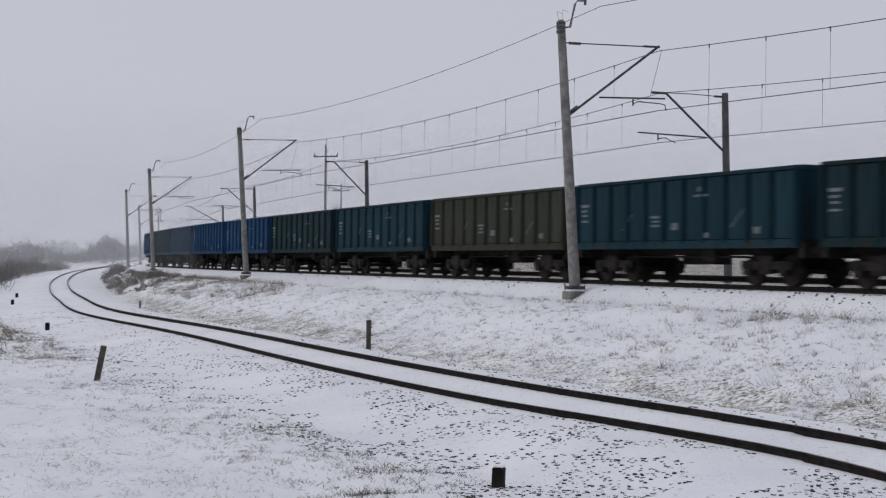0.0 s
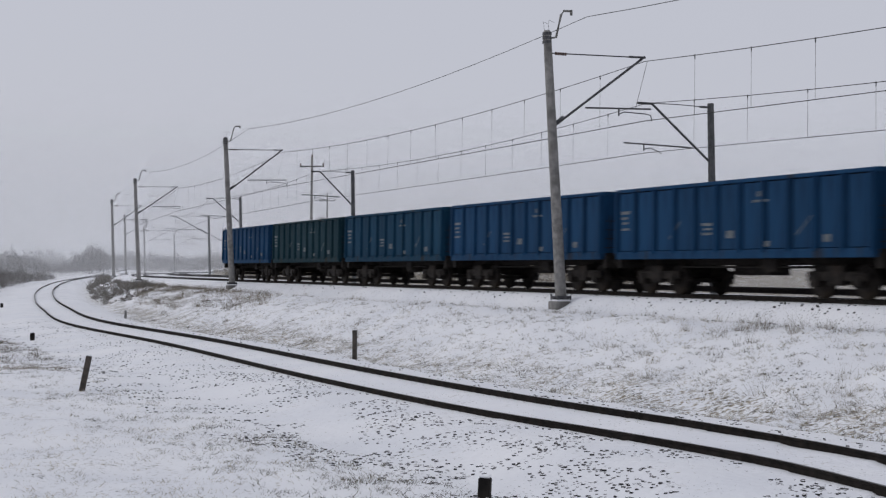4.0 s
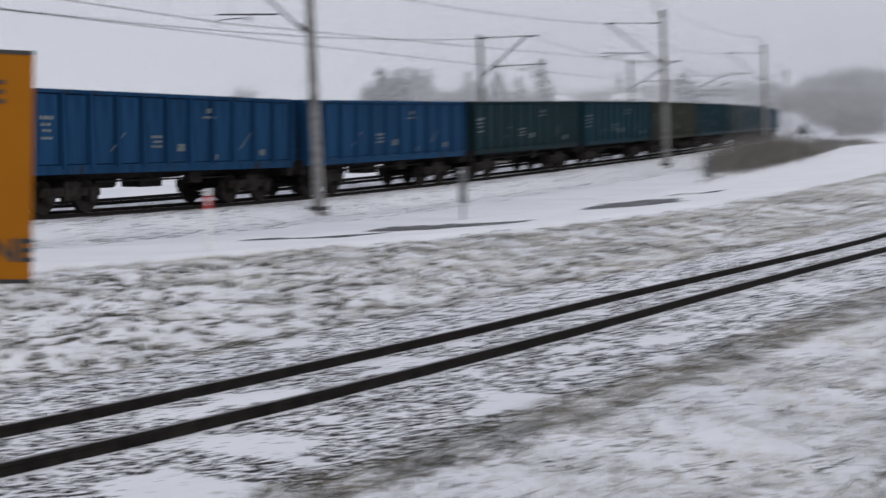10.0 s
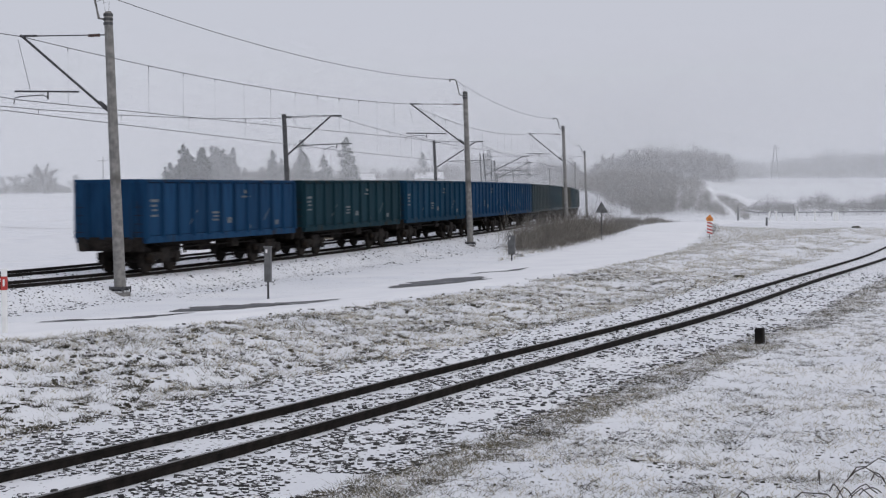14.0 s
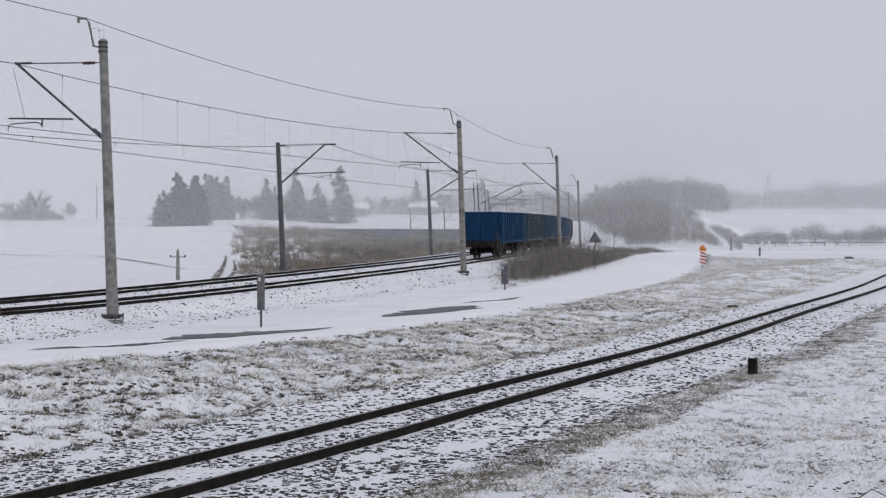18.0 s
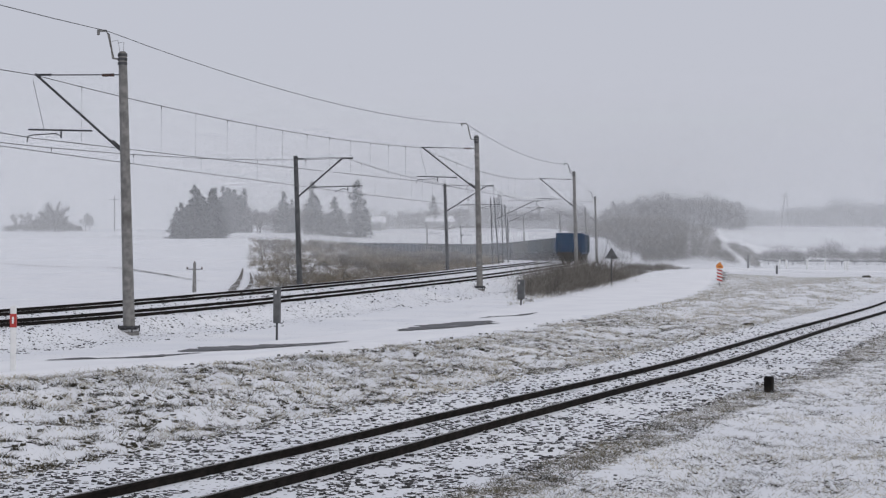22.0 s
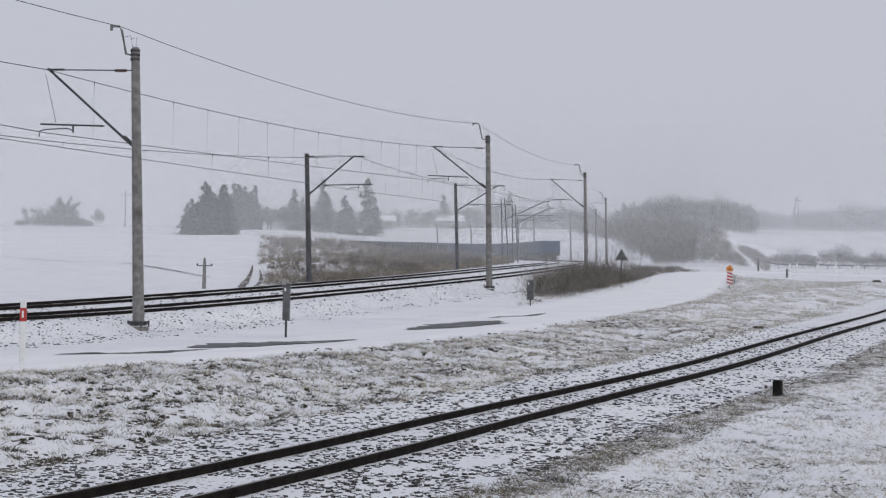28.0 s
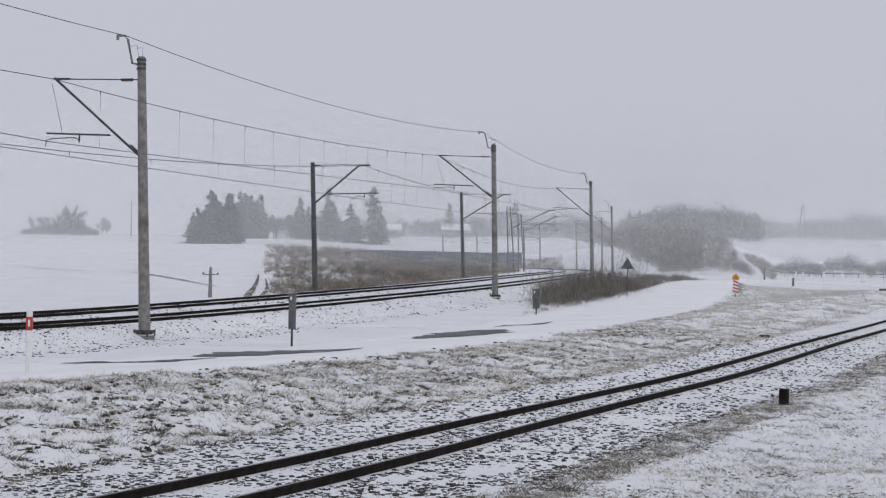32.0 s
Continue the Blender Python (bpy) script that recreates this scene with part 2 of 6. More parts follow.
M_DARKGREY = material("dark_grey_paint", [(0.07, 0.072, 0.075), (0.13, 0.133, 0.137)], 4, 0.6, bump=0.1)
M_RED = material("red_paint", [(0.36, 0.03, 0.028), (0.48, 0.05, 0.04)], 4, 0.5)
M_ROOF = material("red_brown_sheet_roof", [(0.12, 0.036, 0.019), (0.18, 0.058, 0.03)], 3, 0.6, bump=0.2, stain=(0.1, 0.05, 0.03), stain_scale=1)
M_ORANGE = material("amber_sign_paint", [(0.29, 0.100, 0.001), (0.33, 0.116, 0.002)], 2, 0.6, stain=(0.25, 0.095, 0.004), stain_scale=1.5, stain_at=0.62, gloss=0.15)
M_BLACK = material("black_paint", [(0.014, 0.013, 0.012), (0.03, 0.028, 0.026)], 5, 0.6)
M_ORANGE2 = material("faded_orange_paint", [(0.62, 0.20, 0.03), (0.75, 0.28, 0.06)], 3, 0.6)
M_LETTER = material("chalky_white_lettering", [(0.05, 0.062, 0.068), (0.16, 0.178, 0.188)], 9, 0.8)
M_YELLOW = material("yellow_paint", [(0.6, 0.42, 0.04), (0.7, 0.5, 0.06)], 5, 0.6)


# ---- mesh helpers ----
def part(name, bm, mat, parent=None, label=""):
    me = bpy.data.meshes.new(name)
    bm.to_mesh(me)
    bm.free()
    me.materials.append(mat)
    ob = new(name, me)
    ob.parent = parent
    return tagged(ob, label)


def empty(name, m, label, category, group="", kind=""):
    ob = new(name)
    ob.empty_display_size = 0.2
    ob.matrix_basis = m
    return tagged(ob, label, category, group, kind)


def box(bm, x0, x1, y0, y1, z0, z1, m=None, bevel=0.0):
    r = bmesh.ops.create_cube(bm, size=1.0)
    v = r["verts"]
    bmesh.ops.transform(bm, verts=v, matrix=Matrix.Translation(((x0 + x1) / 2, (y0 + y1) / 2, (z0 + z1) / 2)) @ Matrix.Diagonal((abs(x1 - x0), abs(y1 - y0), abs(z1 - z0), 1)))
    if bevel:
        e = list({e for q in v for e in q.link_edges})
        v = bmesh.ops.bevel(bm, geom=e, offset=bevel, segments=1, affect="EDGES")["verts"]
    if m is not None:
        bmesh.ops.transform(bm, verts=list({q for q in v}), matrix=m)
    return bm


def rod(bm, a, z, r0, r1=None, n=8):
    """A tapered round bar from a to z."""
    a, z = Vector(a), Vector(z)
    d = z - a
    c = bmesh.ops.create_cone(bm, cap_ends=True, segments=n, radius1=r0, radius2=r0 if r1 is None else r1, depth=d.length)
    bmesh.ops.transform(bm, verts=c["verts"], matrix=Matrix.Translation((a + z) / 2) @ d.to_track_quat("Z", "Y").to_matrix().to_4x4())
    return bm


def tube(bm, pts, r, n=5):
    """One thin round wire along points."""
    rings = []
    for i, p in enumerate(pts):
        p = Vector(p)
        d = (Vector(pts[min(i + 1, len(pts) - 1)]) - Vector(pts[max(i - 1, 0)])).normalized()
        u = d.orthogonal().normalized() if abs(d.z) > 0.95 else d.cross(Vector((0, 0, 1))).normalized()
        w = d.cross(u)
        rings.append([bm.verts.new(p + u * (r * math.cos(k * math.tau / n)) + w * (r * math.sin(k * math.tau / n))) for k in range(n)])
    for a, b in zip(rings, rings[1:]):
        for k in range(n):
            bm.faces.new((a[k], a[(k + 1) % n], b[(k + 1) % n], b[k]))
    return bm


def mesh_object(name, verts, faces, mat, parent=None, smooth=False):
    me = bpy.data.meshes.new(name)
    me.from_pydata(verts, [], faces)
    me.materials.append(mat)
    if smooth:
        me.polygons.foreach_set("use_smooth", [True] * len(me.polygons))
    ob = new(name, me)
    ob.parent = parent
    return ob


def smoothstep(x, a, b):
    t = np.clip((np.asarray(x, float) - a) / (b - a), 0, 1)
    return t * t * (3 - 2 * t)


def lattice(x, y, size, seed):
    """Smooth value noise, 0 to 1, on a grid of the size given."""
    rng = np.random.RandomState(seed)
    tab = rng.rand(256, 256)
    u, v = np.asarray(x) / size + 1000, np.asarray(y) / size + 1000
    i, j = np.floor(u).astype(int), np.floor(v).astype(int)
    f, g = u - i, v - j
    f, g = f * f * (3 - 2 * f), g * g * (3 - 2 * g)
    q = lambda a, b: tab[a % 256, b % 256]
    return (q(i, j) * (1 - f) + q(i + 1, j) * f) * (1 - g) + (q(i, j + 1) * (1 - f) + q(i + 1, j + 1) * f) * g


# ---- terrain ----
def across(line, x, y):
    """For places x, y: signed distance to the line (east positive), its height, and its row."""
    x, y = np.asarray(x, float).ravel(), np.asarray(y, float).ravel()
    near, row = np.full(len(x), 1e9), np.zeros(len(x), int)
    thin = line[::2]
    for k in range(0, len(x), 20000):
        d2 = (x[k:k + 20000, None] - thin[None, :, 0]) ** 2 + (y[k:k + 20000, None] - thin[None, :, 1]) ** 2
        row[k:k + 20000] = np.argmin(d2, axis=1) * 2
    n = side(line)[row]
    d = (x - line[row, 0]) * n[:, 0] + (y - line[row, 1]) * n[:, 1]
    far = np.hypot(x - line[row, 0], y - line[row, 1])
    d = np.where(far > np.abs(d) + 3, np.sign(d) * far, d)
    return d, line[row, 2], row


# far heights by distance and bearing, shaped to fit the camera's view
FAR_R = np.array([0, 60, 110, 200, 300, 450, 800, 2000.0])
FAR_AZ = np.array([-180, -40, -25, -12, -7.5, -4, 1, 30, 60, 100, 125, 130, 138, 141, 144, 148, 152, 155, 156.2, 159.3, 160.4, 161.6, 168, 180.0])
FAR_Z = np.array([
    [0, 0, 0, 0, 0, 0, 1, 2], [0, 0, 0, 0, 0, 0, 1, 2], [0, 0, 0, 0.2, 0.5, 1, 2, 4], [0, 0.2, 0.6, 1, 1.2, 2, 4, 8], [0, 0.2, 0.6, 2.0, 2.6, 3, 5, 9], [0, 0.4, 0.9, 4.6, 5.4, 6, 7, 10], [0, 0.6, 1, 5.0, 6.0, 6.5, 7.5, 10],
    [0, 0.5, 0.6, 1, 2, 3, 5, 8], [0, 0, 0, 0, 1, 2, 4, 8], [0, -0.6, -0.6, 0, 1, 3, 6, 10], [-1, -1.6, -1.6, 0, 2, 5.5, 8, 12], [-1, -1.8, -1.8, 0, 3, 6.3, 8, 12],
    [-1, -1.9, -1.9, 0.2, 3.6, 7.2, 9, 12], [-1, -1.9, -1.7, -0.1, 4.0, 6.8, 9, 12], [-1, -1.6, -1.4, 0.3, 3.6, 7.4, 10, 14], [-0.6, -1, -1.1, 0.1, 1.0, 8.2, 12, 16],
    [-0.4, -0.6, -0.5, 0.2, 1.2, 9.0, 13, 17], [-0.2, -0.4, -0.5, 0.0, 3.0, 9.2, 13, 18], [-0.2, -0.4, -0.5, 0.1, 4.4, 9.8, 13, 18], [0, 0, -0.1, 0.0, 6.0, 10.0, 15, 20], [0, 0, 0, -0.1, 3.0, 9.6, 15.5, 21], [0, 0, 0, -0.1, 0.6, 9.4, 16, 22], [0, 0, 0, -0.1, 0.6, 9.4, 16, 22],
    [0, 0, 0, 0, 0, 0, 1, 2]])


def far_ground(x, y):
    r, az = np.hypot(x, y), np.degrees(np.arctan2(x, y))
    ri = np.clip(np.searchsorted(FAR_R, r) - 1, 0, len(FAR_R) - 2)
    ai = np.clip(np.searchsorted(FAR_AZ, az) - 1, 0, len(FAR_AZ) - 2)
    f = np.clip((r - FAR_R[ri]) / (FAR_R[ri + 1] - FAR_R[ri]), 0, 1)
    g = np.clip((az - FAR_AZ[ai]) / (FAR_AZ[ai + 1] - FAR_AZ[ai]), 0, 1)
    g = g * g * (3 - 2 * g)
    z = (FAR_Z[ai, ri] * (1 - f) + FAR_Z[ai, ri + 1] * f) * (1 - g) + (FAR_Z[ai + 1, ri] * (1 - f) + FAR_Z[ai + 1, ri + 1] * f) * g
    return z + (lattice(x, y, 35, 3) - 0.5) * np.clip(r / 150, 0, 1.2)


def ground(x, y, full=False):
    """Height of the ground sheet, and how much grass and stone shows through the snow."""
    x, y = np.asarray(x, float).ravel(), np.asarray(y, float).ravel()
    r = np.hypot(x, y)
    dn, zn, rn = across(NEAR, x, y)
    dm, zm, _ = across(MAIN, x, y)
    zn = zn - NEAR[rn, 3] * np.clip((0.75 - dn) / 1.5, 0, 1) * smoothstep(np.abs(dn), 5, 2)
    south = smoothstep(y, 6, -16)                      # 0 north of the camera, 1 south of it
    wild = (lattice(x, y, 2.3, 5) - 0.5) * 0.24 + (lattice(x, y, 0.9, 6) - 0.5) * 0.20
    lumps = (lattice(x, y, 0.55, 16) - 0.5) * 0.16 + (lattice(x, y, 0.27, 17) - 0.5) * 0.09
    # camera side of the near track
    west = zn + -0.5 + 0.50 * south
    west = west + (0.72 - west) * np.exp(-(r / 6.5) ** 2)
    z_w = zn - 0.12 + (west - zn + 0.12) * smoothstep(-dn, 1.9, 4.2) + wild * smoothstep(-dn, 3, 6) * 0.6 + lumps * 0.3 * smoothstep(-dn, 2.6, 4)
    # between the near track and the main line
    gap = np.maximum(0.5, (dn - 3.6) + np.maximum(0, -3.6 - dm))
    q = np.clip((dn - 3.6) / gap, 0, 1)
    low = zn - 0.42 + 0.22 * south
    shoulder = zm - 0.62 + 0.1 * south
    slope = smoothstep(q, -0.1, 0.85)
    bank = south * 0.34 * np.exp(-((dn - 8.0) / 3.2) ** 2)
    z_mid = low + (shoulder - low) * slope + bank + wild * np.where(south > 0.5, smoothstep(dn, 2.5, 4) * smoothstep(dn, 8.0, 6.0) * 0.9, smoothstep(q, 1.0, 0.75) * smoothstep(q, -0.2, 0.1))
    z_mid = z_mid + lumps * (0.35 + 0.65 * south) * smoothstep(dn, 2.4, 3.6) * smoothstep(dn, 9.6, 8.2 - 2 * (1 - south))
    z_mid = zn - 0.12 + (z_mid - zn + 0.12) * smoothstep(dn, 1.9, 3.8)
    z = np.where(dn < 0, z_w, z_mid)
    # the main line's bed and what lies beyond it
    nat = far_ground(x, y)
    z_bed = zm - 0.12
    z = z + (z_bed - z) * smoothstep(dm, -3.3, -2.2)
    z = z + (nat - z) * smoothstep(dm, 6.2, 15)
    lone = smoothstep(r, 130, 240)
    off = smoothstep(np.minimum(np.abs(dn), np.minimum(np.abs(dm), np.abs(dm - 4.5))), 4, 30)
    z = z + (nat - z) * lone * off
    z = z + (0.78 - z) * np.exp(-((x - 20.0) / 3.6) ** 2 - ((y + 2.0) / 5.0) ** 2) * smoothstep(dm, -2.3, -4)     # mound under the relay hut, raised to fit the camera's view
    if not full:
        return z
    on_n, on_m = smoothstep(np.abs(dn), 3.4, 1.6), smoothstep(np.abs(dm - 2.5), 7.4, 5.4)
    stone = np.maximum(on_n * (0.36 + 0.40 * south), on_m * (0.5 + 0.12 * south))
    stone = np.maximum(stone, south * 0.8 * smoothstep(dm, -5.6, -4.2) * smoothstep(dm, -1.4, -2.4))
    wide = smoothstep(-dn, 3.4 + 2 * (1 - south), 1.5) * smoothstep(-dn, 0, 1)
    stone = np.maximum(stone, wide * (0.22 + 0.3 * south))
    g = 0.02 + 0.16 * (lattice(x, y, 9, 9) - 0.5)
    g = g + south * smoothstep(dn, 2.2, 4.5) * smoothstep(dn, 10.5, 7.5) * 0.05 * smoothstep(y, -4, -14)     # grassy bank below the road
    g = g + (1 - south) * smoothstep(dn, 2.5, 4) * smoothstep(q, 0.34, 0.16) * 0.34             # strip at the embankment's foot
    g = g + smoothstep(-dn, 2.3, 2.8) * smoothstep(-dn, 4.4, 3.2) * 0.42 * south
    g = g + smoothstep(-dn, 4, 9) * (0.08 - 0.03 * (1 - south) + 0.10 * (1 - south) * smoothstep(r, 40, 70))
    g = g + (1 - south) * smoothstep(r, 45, 85) * smoothstep(np.abs(dn), 2.6, 5) * smoothstep(dm, -2.6, -4) * 0.15
    flat = south * smoothstep(dn, 9.5, 11.5) * smoothstep(dm, -2.5, -3.5)
    g = g * (1 - 0.95 * flat * smoothstep(r, 75, 60)) + flat * smoothstep(r, 60, 90) * 0.04
    g = g * (1 - 0.75 * np.maximum(on_n, on_m)) - smoothstep(dm, -6, -3) * 0.15
    az = np.degrees(np.arctan2(x, y))
    wildland = smoothstep(az, 141.9, 142.7) * smoothstep(az, 158, 152) * smoothstep(dm, 8, 10) * smoothstep(r, 330, 280)
    g = np.where(dm > 8.5, 0.02 + wildland * 0.42, g)
    g = np.maximum(g, 0.75 * smoothstep(az, 154.8, 156.2) * smoothstep(az, 161.5, 160.8) * smoothstep(r, 212, 235) * smoothstep(r, 460, 400) * smoothstep(dm, 14, 20))
    g = np.where((dm > 8.5) & (az < 30) & (r < 300), 0.7, g)
    return z, np.clip(g, 0, 1), np.clip(stone, 0, 1)


def height(x, y):
    return float(ground([x], [y])[0])


def build_ground():
    az = np.radians(np.concatenate([np.arange(-24, 172, 0.25), np.arange(172, 336, 4)]))
    rr = np.concatenate([np.geomspace(0.6, 7, 70, endpoint=False), np.geomspace(7, 70, 190, endpoint=False), np.geomspace(70, 3500, 125), [4500]])
    a, r = np.meshgrid(az, rr, indexing="ij")
    x, y = r * np.sin(a), r * np.cos(a)
    z, g, s = ground(x, y, True)
    na, nr = a.shape
    idx = np.arange(na * nr).reshape(na, nr)
    i0, i1 = idx, np.roll(idx, -1, axis=0)
    f = np.stack([i0[:, :-1], i0[:, 1:], i1[:, 1:], i1[:, :-1]], -1).reshape(-1, 4)
    v = np.column_stack([x.ravel(), y.ravel(), z])
    me = bpy.data.meshes.new("ground")
    me.from_pydata(v.tolist() + [(0, 0, float(z[0]))], [], f.tolist() + [(int(i1[k, 0]), len(v), int(idx[k, 0])) for k in range(na)])
    me.polygons.foreach_set("use_smooth", [True] * len(me.polygons))
    for name, val in (("grass", g), ("stone", s)):
        at = me.attributes.new(name, "FLOAT", "POINT")
        at.data.foreach_set("value", np.append(val, 0.2).astype(np.float32))
    me.materials.append(M_GROUND)
    tagged(new("ground", me), "thin patchy snow over dry grass and soil", "ground", kind="structure")


build_ground()


# ---- tracks ----
def build_track(name, line, a, z, label, gauge=1.5):
    """Two rails, sleepers just under the snow."""
    track = empty(name, Matrix(), label, "railway track", kind="structure")
    for hand in (-1, 1):
        c = shifted(line, hand * gauge / 2)[a:z]
        up = line[a:z, 3] * (0 if hand > 0 else -1)     # canted about the east rail
        n = side(line)[a:z]
        prof = [(-0.07, -0.19), (0.07, -0.19), (0.07, -0.175), (0.012, -0.15), (0.012, -0.045), (0.036, -0.03), (0.036, -0.004), (0.025, 0), (-0.025, 0), (-0.036, -0.004), (-0.036, -0.03), (-0.012, -0.045), (-0.012, -0.15), (-0.07, -0.175)]
        v = [(p[0] + q[0] * o, p[1] + q[1] * o, p[2] + u + h) for p, q, u in zip(c, n, up) for o, h in prof]
        k = len(prof)
        f = [(i * k + j, i * k + (j + 1) % k, (i + 1) * k + (j + 1) % k, (i + 1) * k + j) for i in range(len(c) - 1) for j in range(k)]
        ob = mesh_object("rail", v, f, M_RAIL, track)
        ob.data.materials.append(M_RAILTOP)
        ob.data.polygons.foreach_set("material_index", [1 if j == 7 else 0 for i in range(len(c) - 1) for j in range(k)])
    return track


T_NEAR = build_track("branch_track", NEAR, 0, len(NEAR) - 1, "single railway track with dark rusty rails in snow")
T_MAIN = build_track("main_track", MAIN, 0, len(MAIN) - 1, "electrified railway track on snowy ballast")
T_MAIN2 = build_track("main_track", MAIN2, 0, len(MAIN2) - 1, "second electrified railway track on snowy ballast")


# ---- open freight wagons ----
def wagon_paint(name, a, b, rust, at=0.6):
    """Faded paint with grime that runs down in streaks."""
    m = material(name, [a, b], 1.6, 0.7, 0.0, bump=0.15, bump_scale=14, stain=rust, stain_scale=1.6, stain_at=at, vary=0.14, gloss=0.08)
    n, l = m.node_tree.nodes, m.node_tree.links
    at_, mp = n["Texture Coordinate"], n.new("ShaderNodeMapping")
    mp.inputs["Scale"].default_value = (1.8, 1.8, 0.28)
    l.new(at_.outputs["Object"], mp.inputs["Vector"])
    for k in ("Noise Texture", "Noise Texture.001"):
        l.new(mp.outputs[0], n[k].inputs["Vector"])
    return m


PAINTS = {
    "blue": wagon_paint("bright_blue_wagon_paint", (0.006, 0.031, 0.078), (0.011, 0.053, 0.122), (0.016, 0.022, 0.034), 0.56),
    "sea": wagon_paint("faded_sea_blue_wagon_paint", (0.004, 0.028, 0.058), (0.010, 0.049, 0.092), (0.016, 0.020, 0.022), 0.56),
    "teal": wagon_paint("grimy_teal_wagon_paint", (0.005, 0.022, 0.033), (0.012, 0.040, 0.053), (0.020, 0.022, 0.019), 0.54),
    "dark": wagon_paint("dark_green_blue_wagon_paint", (0.005, 0.018, 0.023), (0.012, 0.033, 0.038), (0.020, 0.019, 0.016), 0.52),
    "olive": wagon_paint("olive_brown_wagon_paint", (0.024, 0.027, 0.020), (0.048, 0.051, 0.037), (0.030, 0.028, 0.021), 0.52),
}
WAGON_LABELS = {
    "blue": "bright blue open-top steel freight wagon with ribbed sides",
    "sea": "faded sea-blue open-top freight wagon with white stencilling",
    "teal": "grimy teal open-top freight wagon with ribbed sides",
    "dark": "dark green-blue open-top freight wagon streaked with rust",
    "olive": "olive-brown open-top freight wagon with ribbed sides",
}
HALF, TOP, FLOOR = 6.5, 3.39, 1.30


def wheel_mesh():
    bm = bmesh.new()
    rod(bm, (0, 0.0, 0), (0, 0.11, 0), 0.46, n=20)
    rod(bm, (0, -0.03, 0), (0, 0.0, 0), 0.49, n=20)
    return bm


def make_wagon(kind):
    paint = PAINTS[kind]
    w = empty("open_wagon", Matrix(), WAGON_LABELS[kind], "freight wagon", "goods train")
    posts = [-HALF + 0.06 + k * (2 * HALF - 0.12) / 11 for k in range(12)]
    panel_data = rib_data = None
    for s in (-1, 1):
        for k in range(11):
            a, b = posts[k] + 0.17, posts[k + 1] - 0.17
            if panel_data is None:
                bm = bmesh.new()
                h = (b - a) / 2
                box(bm, -h, h, -0.05, 0.05, FLOOR + 0.06, TOP - 0.14, bevel=0.02)
                p = part("side_panel", bm, paint, w)
                panel_data = p.data
            else:
                p = new("side_panel", panel_data)
                p.parent = w
            p.matrix_basis = Matrix.Translation(((a + b) / 2, s * 1.38, 0)) @ Matrix.Rotation(0 if s > 0 else math.pi, 4, "Z")
        for k in range(12):
            if rib_data is None:
                bm = bmesh.new()
                lo = [bm.verts.new(q) for q in ((-0.09, -0.1, FLOOR - 0.02), (-0.055, 0.12, FLOOR - 0.02), (0.055, 0.12, FLOOR - 0.02), (0.09, -0.1, FLOOR - 0.02))]
                hi = [bm.verts.new(q) for q in ((-0.09, -0.1, TOP - 0.1), (-0.055, 0.09, TOP - 0.1), (0.055, 0.09, TOP - 0.1), (0.09, -0.1, TOP - 0.1))]
                for i in range(3):
                    bm.faces.new((lo[i], lo[i + 1], hi[i + 1], hi[i]))
                bm.faces.new(hi)
                bm.faces.new(lo[::-1])
                p = part("rib", bm, paint, w)
                rib_data = p.data
            else:
                p = new("rib", rib_data)
                p.parent = w
            p.matrix_basis = Matrix.Translation((posts[k], s * 1.40, 0)) @ Matrix.Rotation(0 if s > 0 else math.pi, 4, "Z")
        # black backing seen in the gaps beside the ribs, standing in for their shade
        bm = bmesh.new()
        box(bm, -HALF, HALF, s * 1.30 - 0.02, s * 1.30 + 0.02, FLOOR, TOP - 0.1)
        part("rib_shade_backing", bm, M_IRON, w)
        bm = bmesh.new()
        box(bm, -HALF - 0.02, HALF + 0.02, s * 1.36 - 0.09, s * 1.36 + 0.12, TOP - 0.11, TOP, bevel=0.015)
        part("top_rail", bm, paint, w)
        bm = bmesh.new()
        box(bm, -HALF, HALF, s * 1.36 - 0.10, s * 1.36 + 0.11, FLOOR - 0.20, FLOOR + 0.05, bevel=0.012)
        part("sill", bm, paint, w)
        # stencilled plates and writing too small to read
        for x, z, l, h, mat in ((5.9, 2.62, 0.55, 0.10, M_LETTER), (5.95, 2.44, 0.42, 0.08, M_LETTER), (5.9, 2.28, 0.36, 0.07, M_LETTER), (5.92, 2.08, 0.46, 0.07, M_LETTER),
                                (1.1, 2.12, 0.55, 0.08, M_LETTER), (1.05, 1.98, 0.42, 0.06, M_LETTER), (1.1, 1.84, 0.5, 0.07, M_LETTER), (-0.1, 1.8, 0.36, 0.22, M_LETTER),
                                (-1.6, 2.72, 0.72, 0.07, M_LETTER), (-1.6, 2.92, 0.30, 0.14, M_LETTER), (-4.6, 1.62, 0.30, 0.2, M_LETTER), (-1.9, 1.5, 0.3, 0.16, M_LETTER), (5.6, 1.24, 0.16, 0.16, M_YELLOW)):
            bm = bmesh.new()
            box(bm, s * x - l / 2, s * x + l / 2, s * 1.430, s * 1.438, z - h / 2, z + h / 2)
            part("stencil", bm, mat, w, "chalky white stencilled marking")
        for x in (2.9, -3.6):
            bm = bmesh.new()
            box(bm, -0.42, 0.42, s * 1.430, s * 1.437, -0.014, 0.014, m=Matrix.Translation((s * x, 0, 1.98)) @ Matrix.Rotation(s * radians(38), 4, "Y"))
            part("stripe", bm, M_LETTER, w, "thin diagonal chalk-white stripe")
    for e in (-1, 1):
        bm = bmesh.new()
        box(bm, e * HALF - 0.05, e * HALF + 0.05, -1.34, 1.34, FLOOR - 0.1, TOP - 0.02)
        part("end_wall", bm, paint, w)
        for y in (-0.9, -0.3, 0.3, 0.9):
            bm = bmesh.new()
            box(bm, e * (HALF + 0.05), e * (HALF + 0.13), y - 0.06, y + 0.06, FLOOR - 0.05, TOP - 0.15)
